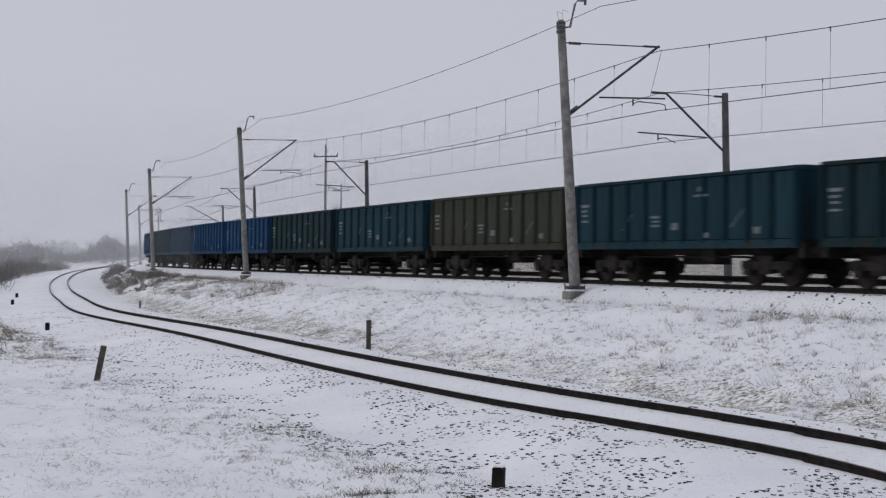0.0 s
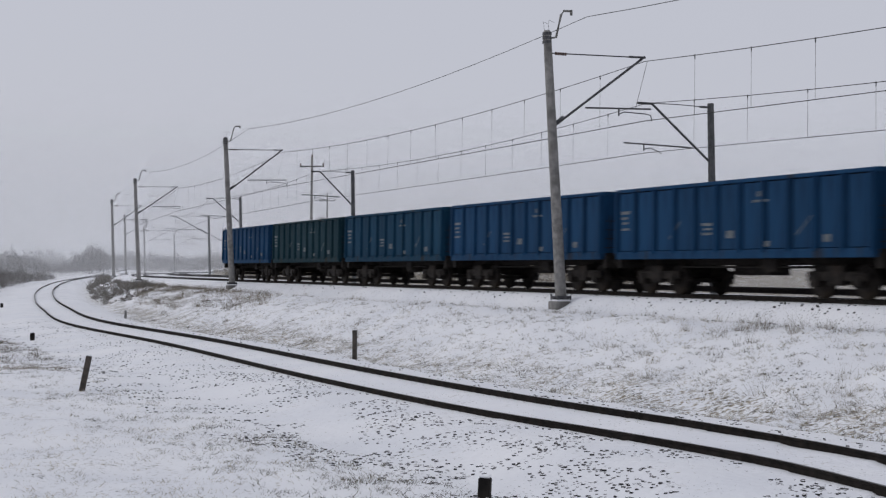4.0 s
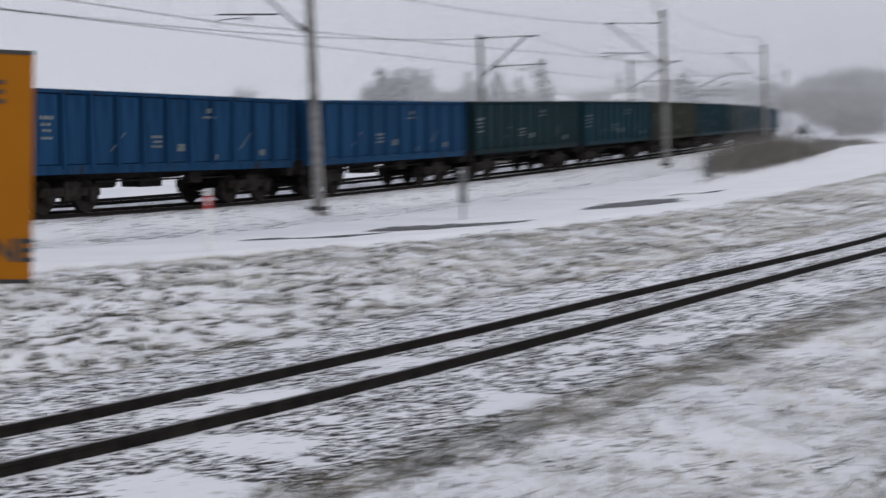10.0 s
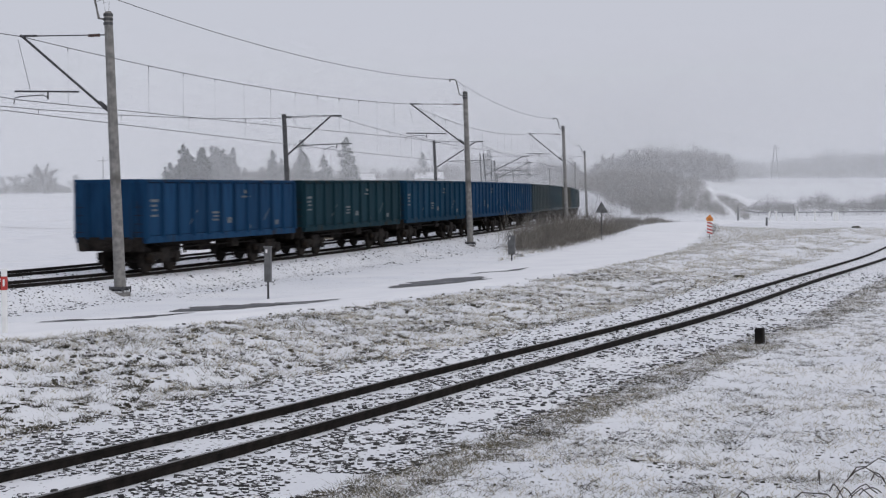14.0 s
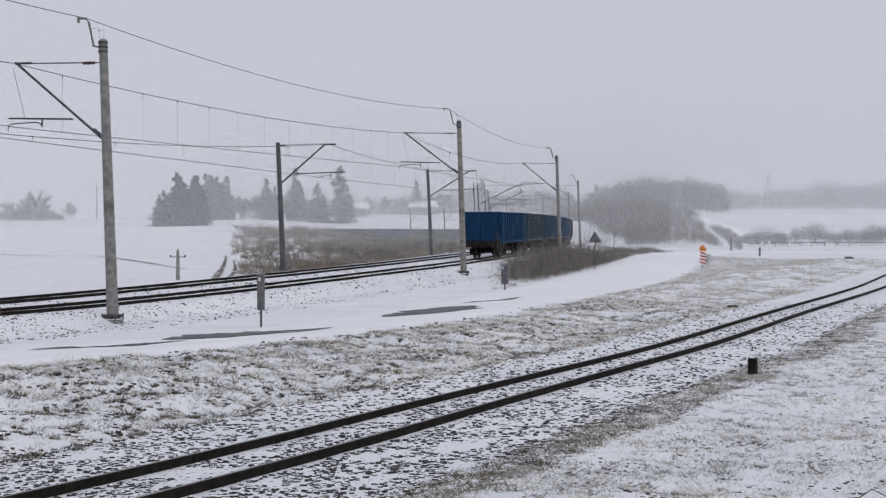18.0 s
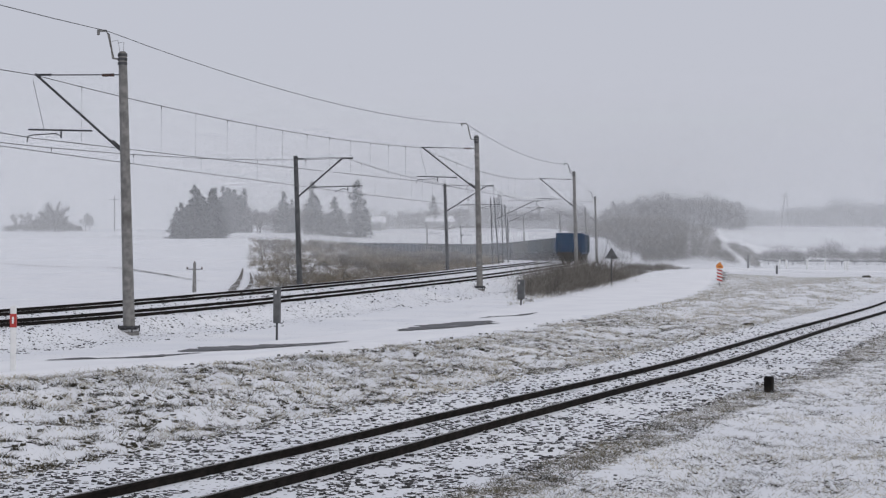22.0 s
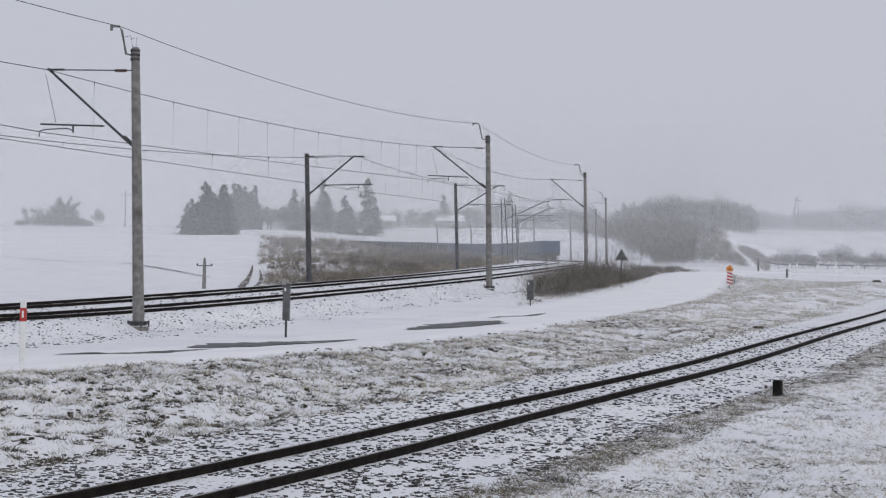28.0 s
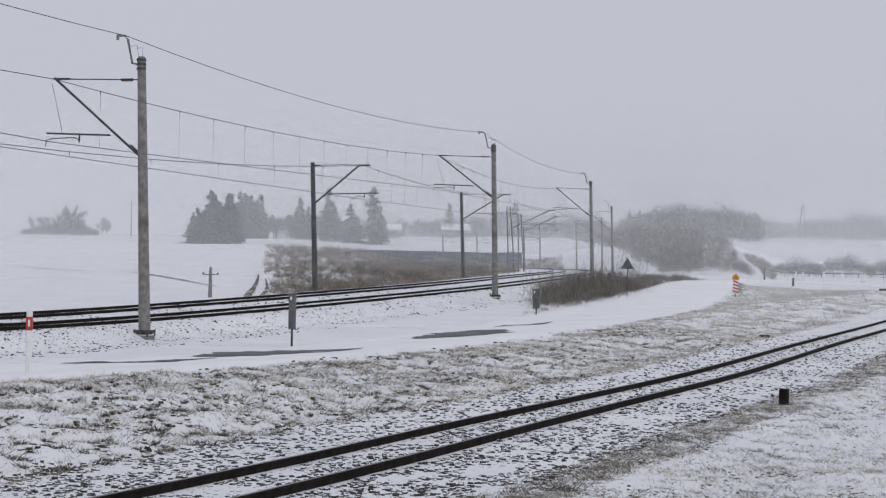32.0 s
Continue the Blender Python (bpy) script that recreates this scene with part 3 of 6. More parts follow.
            part("end_rib", bm, paint, w)
        bm = bmesh.new()
        box(bm, e * HALF, e * (HALF + 0.1), -1.4, 1.4, TOP - 0.13, TOP + 0.005)
        part("end_top_rail", bm, paint, w)
        bm = bmesh.new()
        box(bm, e * (HALF - 0.1), e * (HALF + 0.12), -1.3, 1.3, 0.82, FLOOR + 0.02)
        part("headstock", bm, M_IRON, w)
        for y in (-0.875, 0.875):
            bm = bmesh.new()
            rod(bm, (e * (HALF + 0.1), y, 1.04), (e * (HALF + 0.42), y, 1.04), 0.10, n=10)
            buffer = part("buffer", bm, M_IRON, w)
            bm = bmesh.new()
            rod(bm, (e * (HALF + 0.42), y, 1.04), (e * (HALF + 0.48), y, 1.04), 0.23, n=14)
            part("buffer_head", bm, M_IRON, buffer)
        bm = bmesh.new()
        rod(bm, (e * (HALF + 0.1), 0, 0.98), (e * (HALF + 0.57), 0, 0.93), 0.06)
        box(bm, e * (HALF + 0.05), e * (HALF + 0.3), -0.16, 0.16, 0.9, 1.12)
        part("coupling", bm, M_IRON, w)
        for y in (-1.2, 1.2):
            bm = bmesh.new()
            tube(bm, [(e * (HALF + 0.16), y, FLOOR + 0.1), (e * (HALF + 0.2), y, FLOOR + 1.3)], 0.014)
            for k in range(4):
                rod(bm, (e * (HALF + 0.16), y - 0.16, FLOOR + 0.2 + k * 0.3), (e * (HALF + 0.16), y + 0.16, FLOOR + 0.2 + k * 0.3), 0.012, n=5)
            part("ladder", bm, M_IRON, w)
    bm = bmesh.new()
    box(bm, -HALF + 0.1, HALF - 0.1, -1.33, 1.33, FLOOR - 0.1, FLOOR)
    part("floor", bm, M_IRON, w)
    bm = bmesh.new()
    for y in (-0.35, 0.35):
        box(bm, -HALF + 0.1, HALF - 0.1, y - 0.09, y + 0.09, 0.92, FLOOR - 0.1)
    box(bm, -0.5, 0.6, -0.35, 0.35, 0.62, 0.98)
    rod(bm, (-2.0, 0.3, 0.78), (-1.0, 0.3, 0.78), 0.17, n=10)
    for y in (-0.9, 0.9):
        rod(bm, (-3.3, y, 0.86), (3.3, y, 0.86), 0.03, n=6)
        box(bm, 1.1, 1.75, y - 0.12, y + 0.12, 0.72, 1.05)
        for x in (-2.4, -0.8, 0.9, 2.3):
            rod(bm, (x, y, 0.84), (x, y * 1.2, FLOOR - 0.1), 0.02, n=5)
    part("underframe", bm, M_IRON, w)
    for b in (-4.5, 4.5):
        bm = bmesh.new()
        for y in (-1.0, 1.0):
            box(bm, b - 1.25, b + 1.25, y - 0.07, y + 0.07, 0.48, 0.74, bevel=0.03)
            box(bm, b - 0.32, b + 0.32, y - 0.12, y + 0.12, 0.36, 0.92, bevel=0.04)
            for x in (-0.9, 0.9):
                box(bm, b + x - 0.17, b + x + 0.17, y - 0.14, y + 0.14, 0.32, 0.66, bevel=0.03)
        box(bm, b - 0.25, b + 0.25, -1.0, 1.0, 0.55, 0.95)
        part("bogie_frame", bm, M_IRON, w)
        for x in (-0.9, 0.9):
            bm = bmesh.new()
            rod(bm, (b + x, -0.8, 0.46), (b + x, 0.8, 0.46), 0.08, n=8)
            part("axle", bm, M_IRON, w)
            for s in (-1, 1):
                p = part("wheel", wheel_mesh(), M_IRON, w)
                bm = bmesh.new()
                rod(bm, (0, 0.11, 0), (0, 0.19, 0), 0.12, n=10)
                part("hub", bm, M_IRON, p)
                p.matrix_basis = Matrix.Translation((b + x, s * 0.72, 0.46)) @ Matrix.Rotation(0 if s > 0 else math.pi, 4, "Z")
    return w


# the last wagon of the train comes first
ORDER = ["blue", "teal", "sea", "blue", "blue", "dark", "teal", "olive", "teal", "dark", "teal", "dark", "sea", "teal", "dark", "teal",
         "sea", "dark", "teal", "dark", "teal", "sea", "dark", "teal", "dark", "teal"]
TRAIN, first = [], {}
for kind in ORDER:
    if kind in first:
        TRAIN.append(copy_thing(first[kind], Matrix()))
    else:
        first[kind] = make_wagon(kind)
        TRAIN.append(first[kind])


# ---- overhead line ----
def stand(line, offset, azimuth):
    """Where a line moved sideways crosses a compass bearing from the camera: x, y."""
    p = shifted(line, offset)
    d = np.degrees(np.arctan2(p[:, 0], p[:, 1])) - azimuth
    k = [i for i in range(len(p) - 1) if d[i] * d[i + 1] <= 0 and abs(d[i] - d[i + 1]) < 30]
    i = min(k, key=lambda j: np.hypot(*p[j, :2]))
    f = d[i] / (d[i] - d[i + 1])
    return tuple(p[i, :2] * (1 - f) + p[i + 1, :2] * f)


def frame_at(x, y, toward):
    """A pose standing on the ground with its x axis towards a direction in plan."""
    return Matrix.Translation((x, y, height(x, y))) @ Matrix.Rotation(math.atan2(toward[1], toward[0]), 4, "Z")


def make_mast(x, y, toward, tall, contact, messenger, reach, lean=0.0, detail=2):
    """A concrete catenary mast with its bracket: heights over the ground at its foot."""
    m = empty("catenary_mast", frame_at(x, y, toward) @ Matrix.Translation((0, 0, -0.12 if y < 0 else 0)) @ Matrix.Rotation(radians(2.4) if 0 < y < 15 else 0, 4, "X"), "weathered concrete catenary mast with a steel cantilever arm", "catenary mast", "catenary masts along the main line")
    top = Vector((lean, 0, tall))
    bm = bmesh.new()
    rod(bm, (0, 0, 0.32), (top.x, 0, tall), 0.19, 0.135, n=12)
    part("pole", bm, M_CONC, m)
    bm = bmesh.new()
    w = 0.32 if y > 0 else 0.25
    box(bm, -w, w, -w, w, -0.4, 0.16, bevel=0.03)
    part("foundation", bm, M_CONC, m)
    bm = bmesh.new()
    box(bm, -0.30, 0.30, -0.05, 0.05, 0.22, 0.30)
    box(bm, -0.05, 0.05, -0.30, 0.30, 0.23, 0.31)
    for a in (-0.24, 0.24):
        for b in (-0.24, 0.24):
            rod(bm, (a, b, 0.14), (a, b, 0.36), 0.025, n=6)
    box(bm, -0.26, 0.26, -0.26, 0.26, 0.26, 0.335)
    part("foot_plate", bm, M_STEEL, m)
    bm = bmesh.new()
    box(bm, 0.02 - w, w - 0.02, 0.02 - w, w - 0.02, 0.16, 0.20, bevel=0.02)
    part("snow_cap", bm, M_SNOW, m, "cap of fresh snow")
    bm = bmesh.new()
    for z in (0.02, 0.16, 0.30):
        rod(bm, (top.x, 0, tall - z - 0.09), (top.x, 0, tall - z), 0.155, n=12)
    part("band", bm, M_STEEL, m)
    bm = bmesh.new()
    rod(bm, (top.x, 0, tall - 0.02), (top.x, 0, tall + 0.05), 0.13, 0.1, n=10)
    part("cap", bm, M_CONC, m)
    # horn that carries the earth wire
    bm = bmesh.new()
    pts = [(top.x + 0.1, 0, tall - 0.2), (top.x + 0.34, 0, tall - 0.16), (top.x + 0.52, 0, tall + 0.62), (top.x + 0.62, 0, tall + 0.75), (top.x + 0.9, 0, tall + 0.76)]
    tube(bm, pts, 0.042, 6)
    rod(bm, (top.x + 0.9, 0, tall + 0.62), (top.x + 0.9, 0, tall + 0.80), 0.045, n=6)
    part("horn", bm, M_CONC if detail > 1 else M_STEEL, m, "bent steel horn holding the earth wire")
    if detail > 1:
        bm = bmesh.new()
        for k, q in enumerate(((-0.1, 0.35), (0.12, 0.42))):
            tube(bm, [(top.x + q[0] * 0.5, 0.05, tall), (top.x + q[0], 0.1, tall + q[1]), (top.x + q[0] + 0.2, 0.15, tall + q[1] - 0.05)], 0.008, 4)
        part("loose_wire", bm, M_WIRE, m)
    # tie, strut and registration arm
    hub = top.x * contact / tall
    bm = bmesh.new()
    tube(bm, [(top.x + 0.12, 0, messenger + 0.05), (reach - 0.25, 0, messenger + 0.12)], 0.022, 6)
    tube(bm, [(reach - 0.6, 0, messenger + 0.12), (reach + 0.02, 0, messenger + 0.13)], 0.04, 6)
    tie = part("tie_bar", bm, M_STEEL, m)
    bm = bmesh.new()
    for k in range(5):
        rod(bm, (top.x + 0.32 + k * 0.09, 0, messenger + 0.05), (top.x + 0.36 + k * 0.09, 0, messenger + 0.05), 0.055, n=8)
    part("insulator", bm, M_INSUL, tie, "brown ribbed insulator")
    bm = bmesh.new()
    low = contact - 0.30
    rod(bm, (hub + 0.16, 0, low), (reach, 0, messenger + 0.16), 0.042, n=8)
    rod(bm, (hub + 0.1, 0, low), (hub + 0.45, 0, low + (messenger - low) * 0.12), 0.065, n=8)
    part("strut", bm, M_STEEL, m)
    k = 0.36
    bm = bmesh.new()
    rod(bm, (hub + (reach - hub) * k, 0, contact + 0.34), (reach + 0.25, 0, contact + 0.42), 0.03, n=6)
    tube(bm, [(reach + 0.1, 0, messenger), (reach - 0.35, 0, contact + 0.42)], 0.008, 4)
    rod(bm, (reach - 1.0, 0, contact + 0.40), (reach - 1.0, 0, contact + 0.12), 0.028, n=6)
    tube_part = part("registration_tube", bm, M_STEEL, m)
    bm = bmesh.new()
    tube(bm, [(reach - 1.0, 0, contact + 0.18), (reach - 0.8, 0, contact + 0.27), (reach + 0.05, 0, contact + 0.24), (reach + 0.25, 0, contact + 0.2), (reach + 0.3, 0, contact)], 0.02, 5)
    part("steady_arm", bm, M_STEEL, tube_part)
    return m


def make_far_mast(x, y, toward, tall, contact, messenger, reach, lean=0.0, twin=False):
    """A steel mast behind the second track; a twin one has two slim legs laced together."""
    m = empty("steel_mast", frame_at(x, y, toward) @ Matrix.Rotation(radians(-2.4) if 0 < y < 20 else 0, 4, "X"), "twin-legged lattice steel catenary mast" if twin else "dark steel catenary mast with a cantilever arm", "catenary mast", "catenary masts behind the main line")
    at = lambda z: lean * z / tall
    if twin:
        for e in (-1, 1):
            bm = bmesh.new()
            rod(bm, (e * 0.36, 0, -0.2), (e * 0.2 + lean, 0, tall + 0.2), 0.075, 0.06, n=8)
            part("leg", bm, M_DARKMAST, m)
        bm = bmesh.new()
        for k in range(9):
            z, w = tall * (k + 0.5) / 9, 0.36 - 0.16 * k / 9
            rod(bm, (at(z) - w, 0, z), (at(z + 0.6) + w, 0, z + 0.6), 0.02, n=5)
        part("lacing", bm, M_DARKMAST, m)
    else:
        bm = bmesh.new()
        rod(bm, (0, 0, -0.2), (lean, 0, tall), 0.17, 0.13, n=10)
        part("pole", bm, M_DARKMAST, m)
    bm = bmesh.new()
    tube(bm, [(lean + 0.1, 0, tall - 0.16), (reach * 0.55, 0, tall - 0.12), (reach - 0.2, 0, messenger + 0.02)], 0.018, 5)
    box(bm, lean + 0.1, lean + 0.5, -0.04, 0.04, tall - 0.2, tall - 0.12)
    part("tie_bar", bm, M_STEEL, m)
    bm = bmesh.new()
    low = contact - 0.25
    rod(bm, (at(low) + 0.1, 0, low), (reach - 0.25, 0, messenger), 0.05, n=8)
    rod(bm, (reach - 0.3, 0, messenger), (reach + 0.4, 0, messenger), 0.05, n=8)
    part("strut", bm, M_STEEL, m)
    bm = bmesh.new()
    rod(bm, (at(contact) + 0.9, 0, contact + 0.28), (reach + 1.0, 0, contact + 0.36), 0.03, n=6)
    rod(bm, (reach + 0.1, 0, contact + 0.34), (reach + 0.1, 0, contact + 0.08), 0.03, n=6)
    tube(bm, [(reach + 0.1, 0, contact + 0.14), (reach - 0.2, 0, contact + 0.2), (reach - 0.7, 0, contact)], 0.02, 5)
    part("registration_arm", bm, M_STEEL, m)
    return m


# bearing, distance sideways from the track, height of the pole, lean towards the track
NEAR_MASTS = [(-9.6, 345, 9.0, 0.33), (-10.7, 285, 9.0, 0.33), (-11.4, 225, 9.0, 0.33), (-11.85, 175, 9.0, 0.33), (-10.93, 133.6, 9.1, 0.44), (-7.47, 93.5, 9.25, 0.52), (5.05, 50.3, 9.15, 0.60), (65.2, 22.4, 9.2, 0.1),
              (137.57, 49.7, 9.2, -0.33), (150.80, 87.7, 9.1, -0.28), (154.48, 137.7, 9.2, -0.32), (155.25, 206, 9.3, -0.33), (154.86, 248, 9.2, -0.28), (153.89, 280, 9.3, -0.3), (152.5, 318, 9.2, -0.3)]
FAR_MASTS = [(-6.5, 330, 0.2), (-7.7, 250, 0.2), (-8.3, 190, 0.24), (-7.1, 142, 0.24), (-2.85, 102, 0.18), (10.8, 61.2, 0.22), (62.2, 33.5, 0), (143.93, 87.3, -0.33), (149.57, 131, -0.34), (151.41, 174, -0.5), (151.78, 200, -0.4), (151.9, 262, -0.3), (150.1, 318, -0.3), (148.8, 322, -0.3)]
N_SIDE = side(MAIN)
tops = {"near": [], "far": []}
for az, r, tall, lean in NEAR_MASTS:
    x, y = r * math.sin(radians(az)), r * math.cos(radians(az))
    dm, zm, row = across(MAIN, [x], [y])
    z0 = height(x, y)
    reach = min(4.6, float(-dm[0]) + (0.7 if y < 0 else 0.25))
    tw = N_SIDE[row[0]]
    make_mast(x, y, tw, tall, 6.35, tall - 0.75, reach, -lean, 2 if r < 100 else 1)
    tops["near"].append((x + tw[0] * reach, y + tw[1] * reach, z0 + 6.35, z0 + tall - 0.75, x + tw[0] * 0.9, y + tw[1] * 0.9, z0 + tall + 0.62))
for az, r, lean in FAR_MASTS:
    x, y = r * math.sin(radians(az)), r * math.cos(radians(az))
    dm, zm, row = across(MAIN2, [x], [y])
    z0, tw = height(x, y), -N_SIDE[row[0]]
    contact, tall = float(zm[0]) + 5.2 - z0, float(zm[0]) + 7.3 - z0
    reach = min(4.6, max(2.0, float(dm[0]) + 0.3))
    make_far_mast(x, y, tw, tall, contact, tall - 0.15, reach, lean, 165 < r < 210 and y < 0)
    tops["far"].append((x + tw[0] * reach, y + tw[1] * reach, z0 + contact, z0 + tall - 0.15))


def wire_points(a, z, sag, n=14):
    a, z = Vector(a), Vector(z)
    return [a.lerp(z, k / n) - Vector((0, 0, sag * 4 * (k / n) * (1 - k / n))) for k in range(n + 1)]


def build_span(a, b, label):
    """One span of overhead line: messenger wire, two contact wires, droppers."""
    mid = [(a[k] + b[k]) / 2 for k in range(3)]
    s = empty("overhead_wire_span", Matrix.Translation((a[0], a[1], a[2])), label, "overhead wire", "spans of overhead wire")
    o = Vector(a[:3])
    long = (Vector(b[:2]) - Vector(a[:2])).length
    up = wire_points((a[0], a[1], a[3]), (b[0], b[1], b[3]), 0.62 * (long / 50) ** 2)
    bm = bmesh.new()
    tube(bm, [p - o for p in up], 0.013, 4)
    part("messenger_wire", bm, M_WIRE, s)
    for e in (-0.03, 0.03):
        bm = bmesh.new()
        tube(bm, [p - o + Vector((e, 0, 0)) for p in wire_points(a[:3], b[:3], 0.03, 4)], 0.009, 4)
        part("contact_wire", bm, M_WIRE, s)
    low = wire_points(a[:3], b[:3], 0.03)
    for k in range(1, 14):
        bm = bmesh.new()
        rod(bm, low[k] - o, up[k] - o, 0.005, n=4)
        rod(bm, up[k] - o - Vector((0, 0, 0.12)), up[k] - o + Vector((0, 0, 0.03)), 0.018, n=4)
        part("dropper", bm, M_WIRE, s)


for row_name, tag in (("near", "thin overhead contact wires hung from a messenger wire"), ("far", "thin overhead wires above the second track")):
    for a, b in zip(tops[row_name], tops[row_name][1:]):
        build_span(a, b, tag)
for a, b in zip(tops["near"], tops["near"][1:]):
    w = empty("earth_wire", Matrix.Translation(a[4:7]), "thin earth wire slung between mast tops", "wire", "earth wires")
    bm = bmesh.new()
    tube(bm, [p - Vector(a[4:7]) for p in wire_points(a[4:7], b[4:7], 0.62)], 0.012, 4)
    part("strand", bm, M_WIRE, w)


# ---- road beside the main line ----
ROAD = spline([(25.2, -5, 0), (25.0, -15, 0), (24.0, -25.8, 0), (25.0, -37.7, 0), (29.2, -59.6, 0), (36, -85, 0), (46, -115, 0), (57, -149, 0), (60, -178, 0), (48, -200, 0), (20, -208, 0), (-40, -212, 0)])


def ribbon(name, line, a, z, half, lift, mat, label, wobble=0.0, parent=None, cols=7):
    n = side(line)
    v, f = [], []
    rows = range(a, z)
    px, py = [], []
    for i in rows:
        for c in range(cols):
            o = (c / (cols - 1) * 2 - 1) * half
            o += wobble * math.sin(i * 0.9 + c) if c in (0, cols - 1) else 0
            px.append(line[i, 0] + n[i, 0] * o)
            py.append(line[i, 1] + n[i, 1] * o)
    h = ground(px, py)
    v = [(x, y, q + (lift if 0 < k % cols < cols - 1 else -0.08)) for k, (x, y, q) in enumerate(zip(px, py, h))]
    f = [(i * cols + c, (i + 1) * cols + c, (i + 1) * cols + c + 1, i * cols + c + 1) for i in range(len(rows) - 1) for c in range(cols - 1)]
    ob = mesh_object(name, v, f, mat, parent, True)
    return tagged(ob, label, "road", kind="structure")


ribbon("road", ROAD, 0, len(ROAD) - 1, 3.4, 0.07, M_ROAD, "narrow asphalt road under smooth fresh snow", 0.25, cols=11)


def place(az, r):
    return r * math.sin(radians(az)), r * math.cos(radians(az))


def tar_strip(a, z, wide, seed):
    """A bare strip of asphalt, from one bearing and distance to another, where tyres have thrown the snow off."""
    rng = random.Random(seed)
    p, q = Vector(place(*a)), Vector(place(*z))
    n = Vector((-(q - p).y, (q - p).x)).normalized()
    m, px, py = 30, [], []
    for k in range(m + 1):
        u = k / m
        w = wide * (math.sin(math.pi * u) ** 0.8 + 0.02) * (0.55 + 0.45 * rng.random())
        c = p.lerp(q, u) + n * (0.25 * math.sin(u * 7 + seed))
        for e in (-0.5, 0, 0.5):
            px.append(c.x + n.x * e * w)
            py.append(c.y + n.y * e * w)
    h = ground(px, py)
    v = [(x, y, g + 0.09) for x, y, g in zip(px, py, h)]
    f = [(i * 3 + c, (i + 1) * 3 + c, (i + 1) * 3 + c + 1, i * 3 + c + 1) for i in range(m) for c in (0, 1)]
    return tagged(mesh_object("road_patch", v, f, M_TAR, None, True), "bare wet asphalt showing through road snow", "asphalt", kind="structure")


tar_strip((134.7, 36.4), (140.6, 39.2), 0.8, 1)
tar_strip((139.2, 40.4), (145.7, 43.6), 3.0, 5)
tar_strip((148.0, 50.6), (151.3, 57.0), 3.4, 2)
tar_strip((150.9, 59.5), (153.2, 64), 0.5, 7)
tar_strip((100.5, 24.0), (110.0, 26.5), 1.6, 3)


M_MUD = material("muddy_rut", [(0.06, 0.05, 0.04), (0.14, 0.12, 0.10)], 1.5, 0.9, stain=(0.6, 0.6, 0.62), stain_scale=0.5, stain_at=0.52)
for a, z, w, s in (((141.2, 98), (141.7, 175), 0.8, 11), ((141.8, 98), (142.05, 165), 0.6, 12)):
    strip = tar_strip(a, z, w, s)
    strip.name = "farm_track_rut"
    strip.data.materials[0] = M_MUD
    tagged(strip, "muddy rut of a snowy farm track", "farm track")


for a, z, s in (((162.6, 600), (165.8, 385), 15), ((132.5, 206), (136.6, 188), 13), ((136.4, 190), (140.3, 152), 14)):
    strip = tar_strip(a, z, 0.55, s)
    strip.name = "field_furrow"
    strip.data.materials[0] = M_MUD
    tagged(strip, "dark furrow across the snowy field", "furrow")


def facing(az, r, turn=0.0):
    """On the ground at a bearing and distance, its y axis away from the camera."""
    x, y = place(az, r)
    return Matrix.Translation((x, y, height(x, y))) @ Matrix.Rotation(-radians(az + turn), 4, "Z")


def bar_part(name, mat, parent, *boxes, bevel=0.0, label=""):
    bm = bmesh.new()
    for b in boxes:
        box(bm, *b, bevel=bevel)
    return part(name, bm, mat, parent, label)


# ---- relay hut and its cabinets ----
def relay_hut():
    h = empty("relay_hut", facing(94.2, 20.3, -3), "white relay hut with a low red-brown roof under snow", "hut")
    bar_part("plinth", M_CONC, h, (-1.5, 1.5, -0.9, 1.5, -0.6, 0.16))
    for b in ((-1.46, 1.46, -0.86, -0.76, 0.16, 2.28), (-1.46, 1.46, 1.36, 1.46, 0.16, 2.28), (-1.46, -1.36, -0.76, 1.36, 0.16, 2.28), (1.36, 1.46, -0.76, 1.36, 0.16, 2.28)):
        bar_part("wall", M_HUT, h, b)
    bm = bmesh.new()
    v = [bm.verts.new(q) for q in ((-1.62, -1.02, 2.26), (1.62, -1.02, 2.26), (1.62, 1.62, 2.26), (-1.62, 1.62, 2.26), (-1.62, -1.02, 2.36), (1.62, -1.02, 2.36), (1.62, 1.62, 2.36), (-1.62, 1.62, 2.36), (0, -1.02, 2.58), (0, 1.62, 2.58))]
    for q in ((0, 3, 2, 1), (0, 1, 5, 8, 4), (2, 3, 7, 9, 6), (0, 4, 7, 3), (1, 2, 6, 5), (4, 8, 9, 7), (8, 5, 6, 9)):
        bm.faces.new([v[k] for k in q])
    part("roof", bm, M_ROOF, h)
    bm = bmesh.new()
    for s in (-1, 1):
        q = [bm.verts.new(p) for p in ((s * 1.5, -0.9, 2.39), (s * 0.06, -0.9, 2.59), (s * 0.06, 1.55, 2.59), (s * 1.5, 1.55, 2.39), (s * 1.46, -0.86, 2.44), (s * 0.1, -0.86, 2.63), (s * 0.1, 1.5, 2.63), (s * 1.46, 1.5, 2.44))]
        for k in ((4, 5, 6, 7), (0, 1, 5, 4), (1, 2, 6, 5), (2, 3, 7, 6), (3, 0, 4, 7)):
            bm.faces.new([q[i] for i in k])
    part("roof_snow", bm, M_SNOW, h, "smooth snow on the roof")
    bar_part("vent_slot", M_BLACK, h, (-0.62, 0.38, -0.875, -0.85, 1.70, 1.80))
    bar_part("vent_frame", M_GREYPAINT, h, (-0.66, 0.42, -0.872, -0.862, 1.66, 1.84))


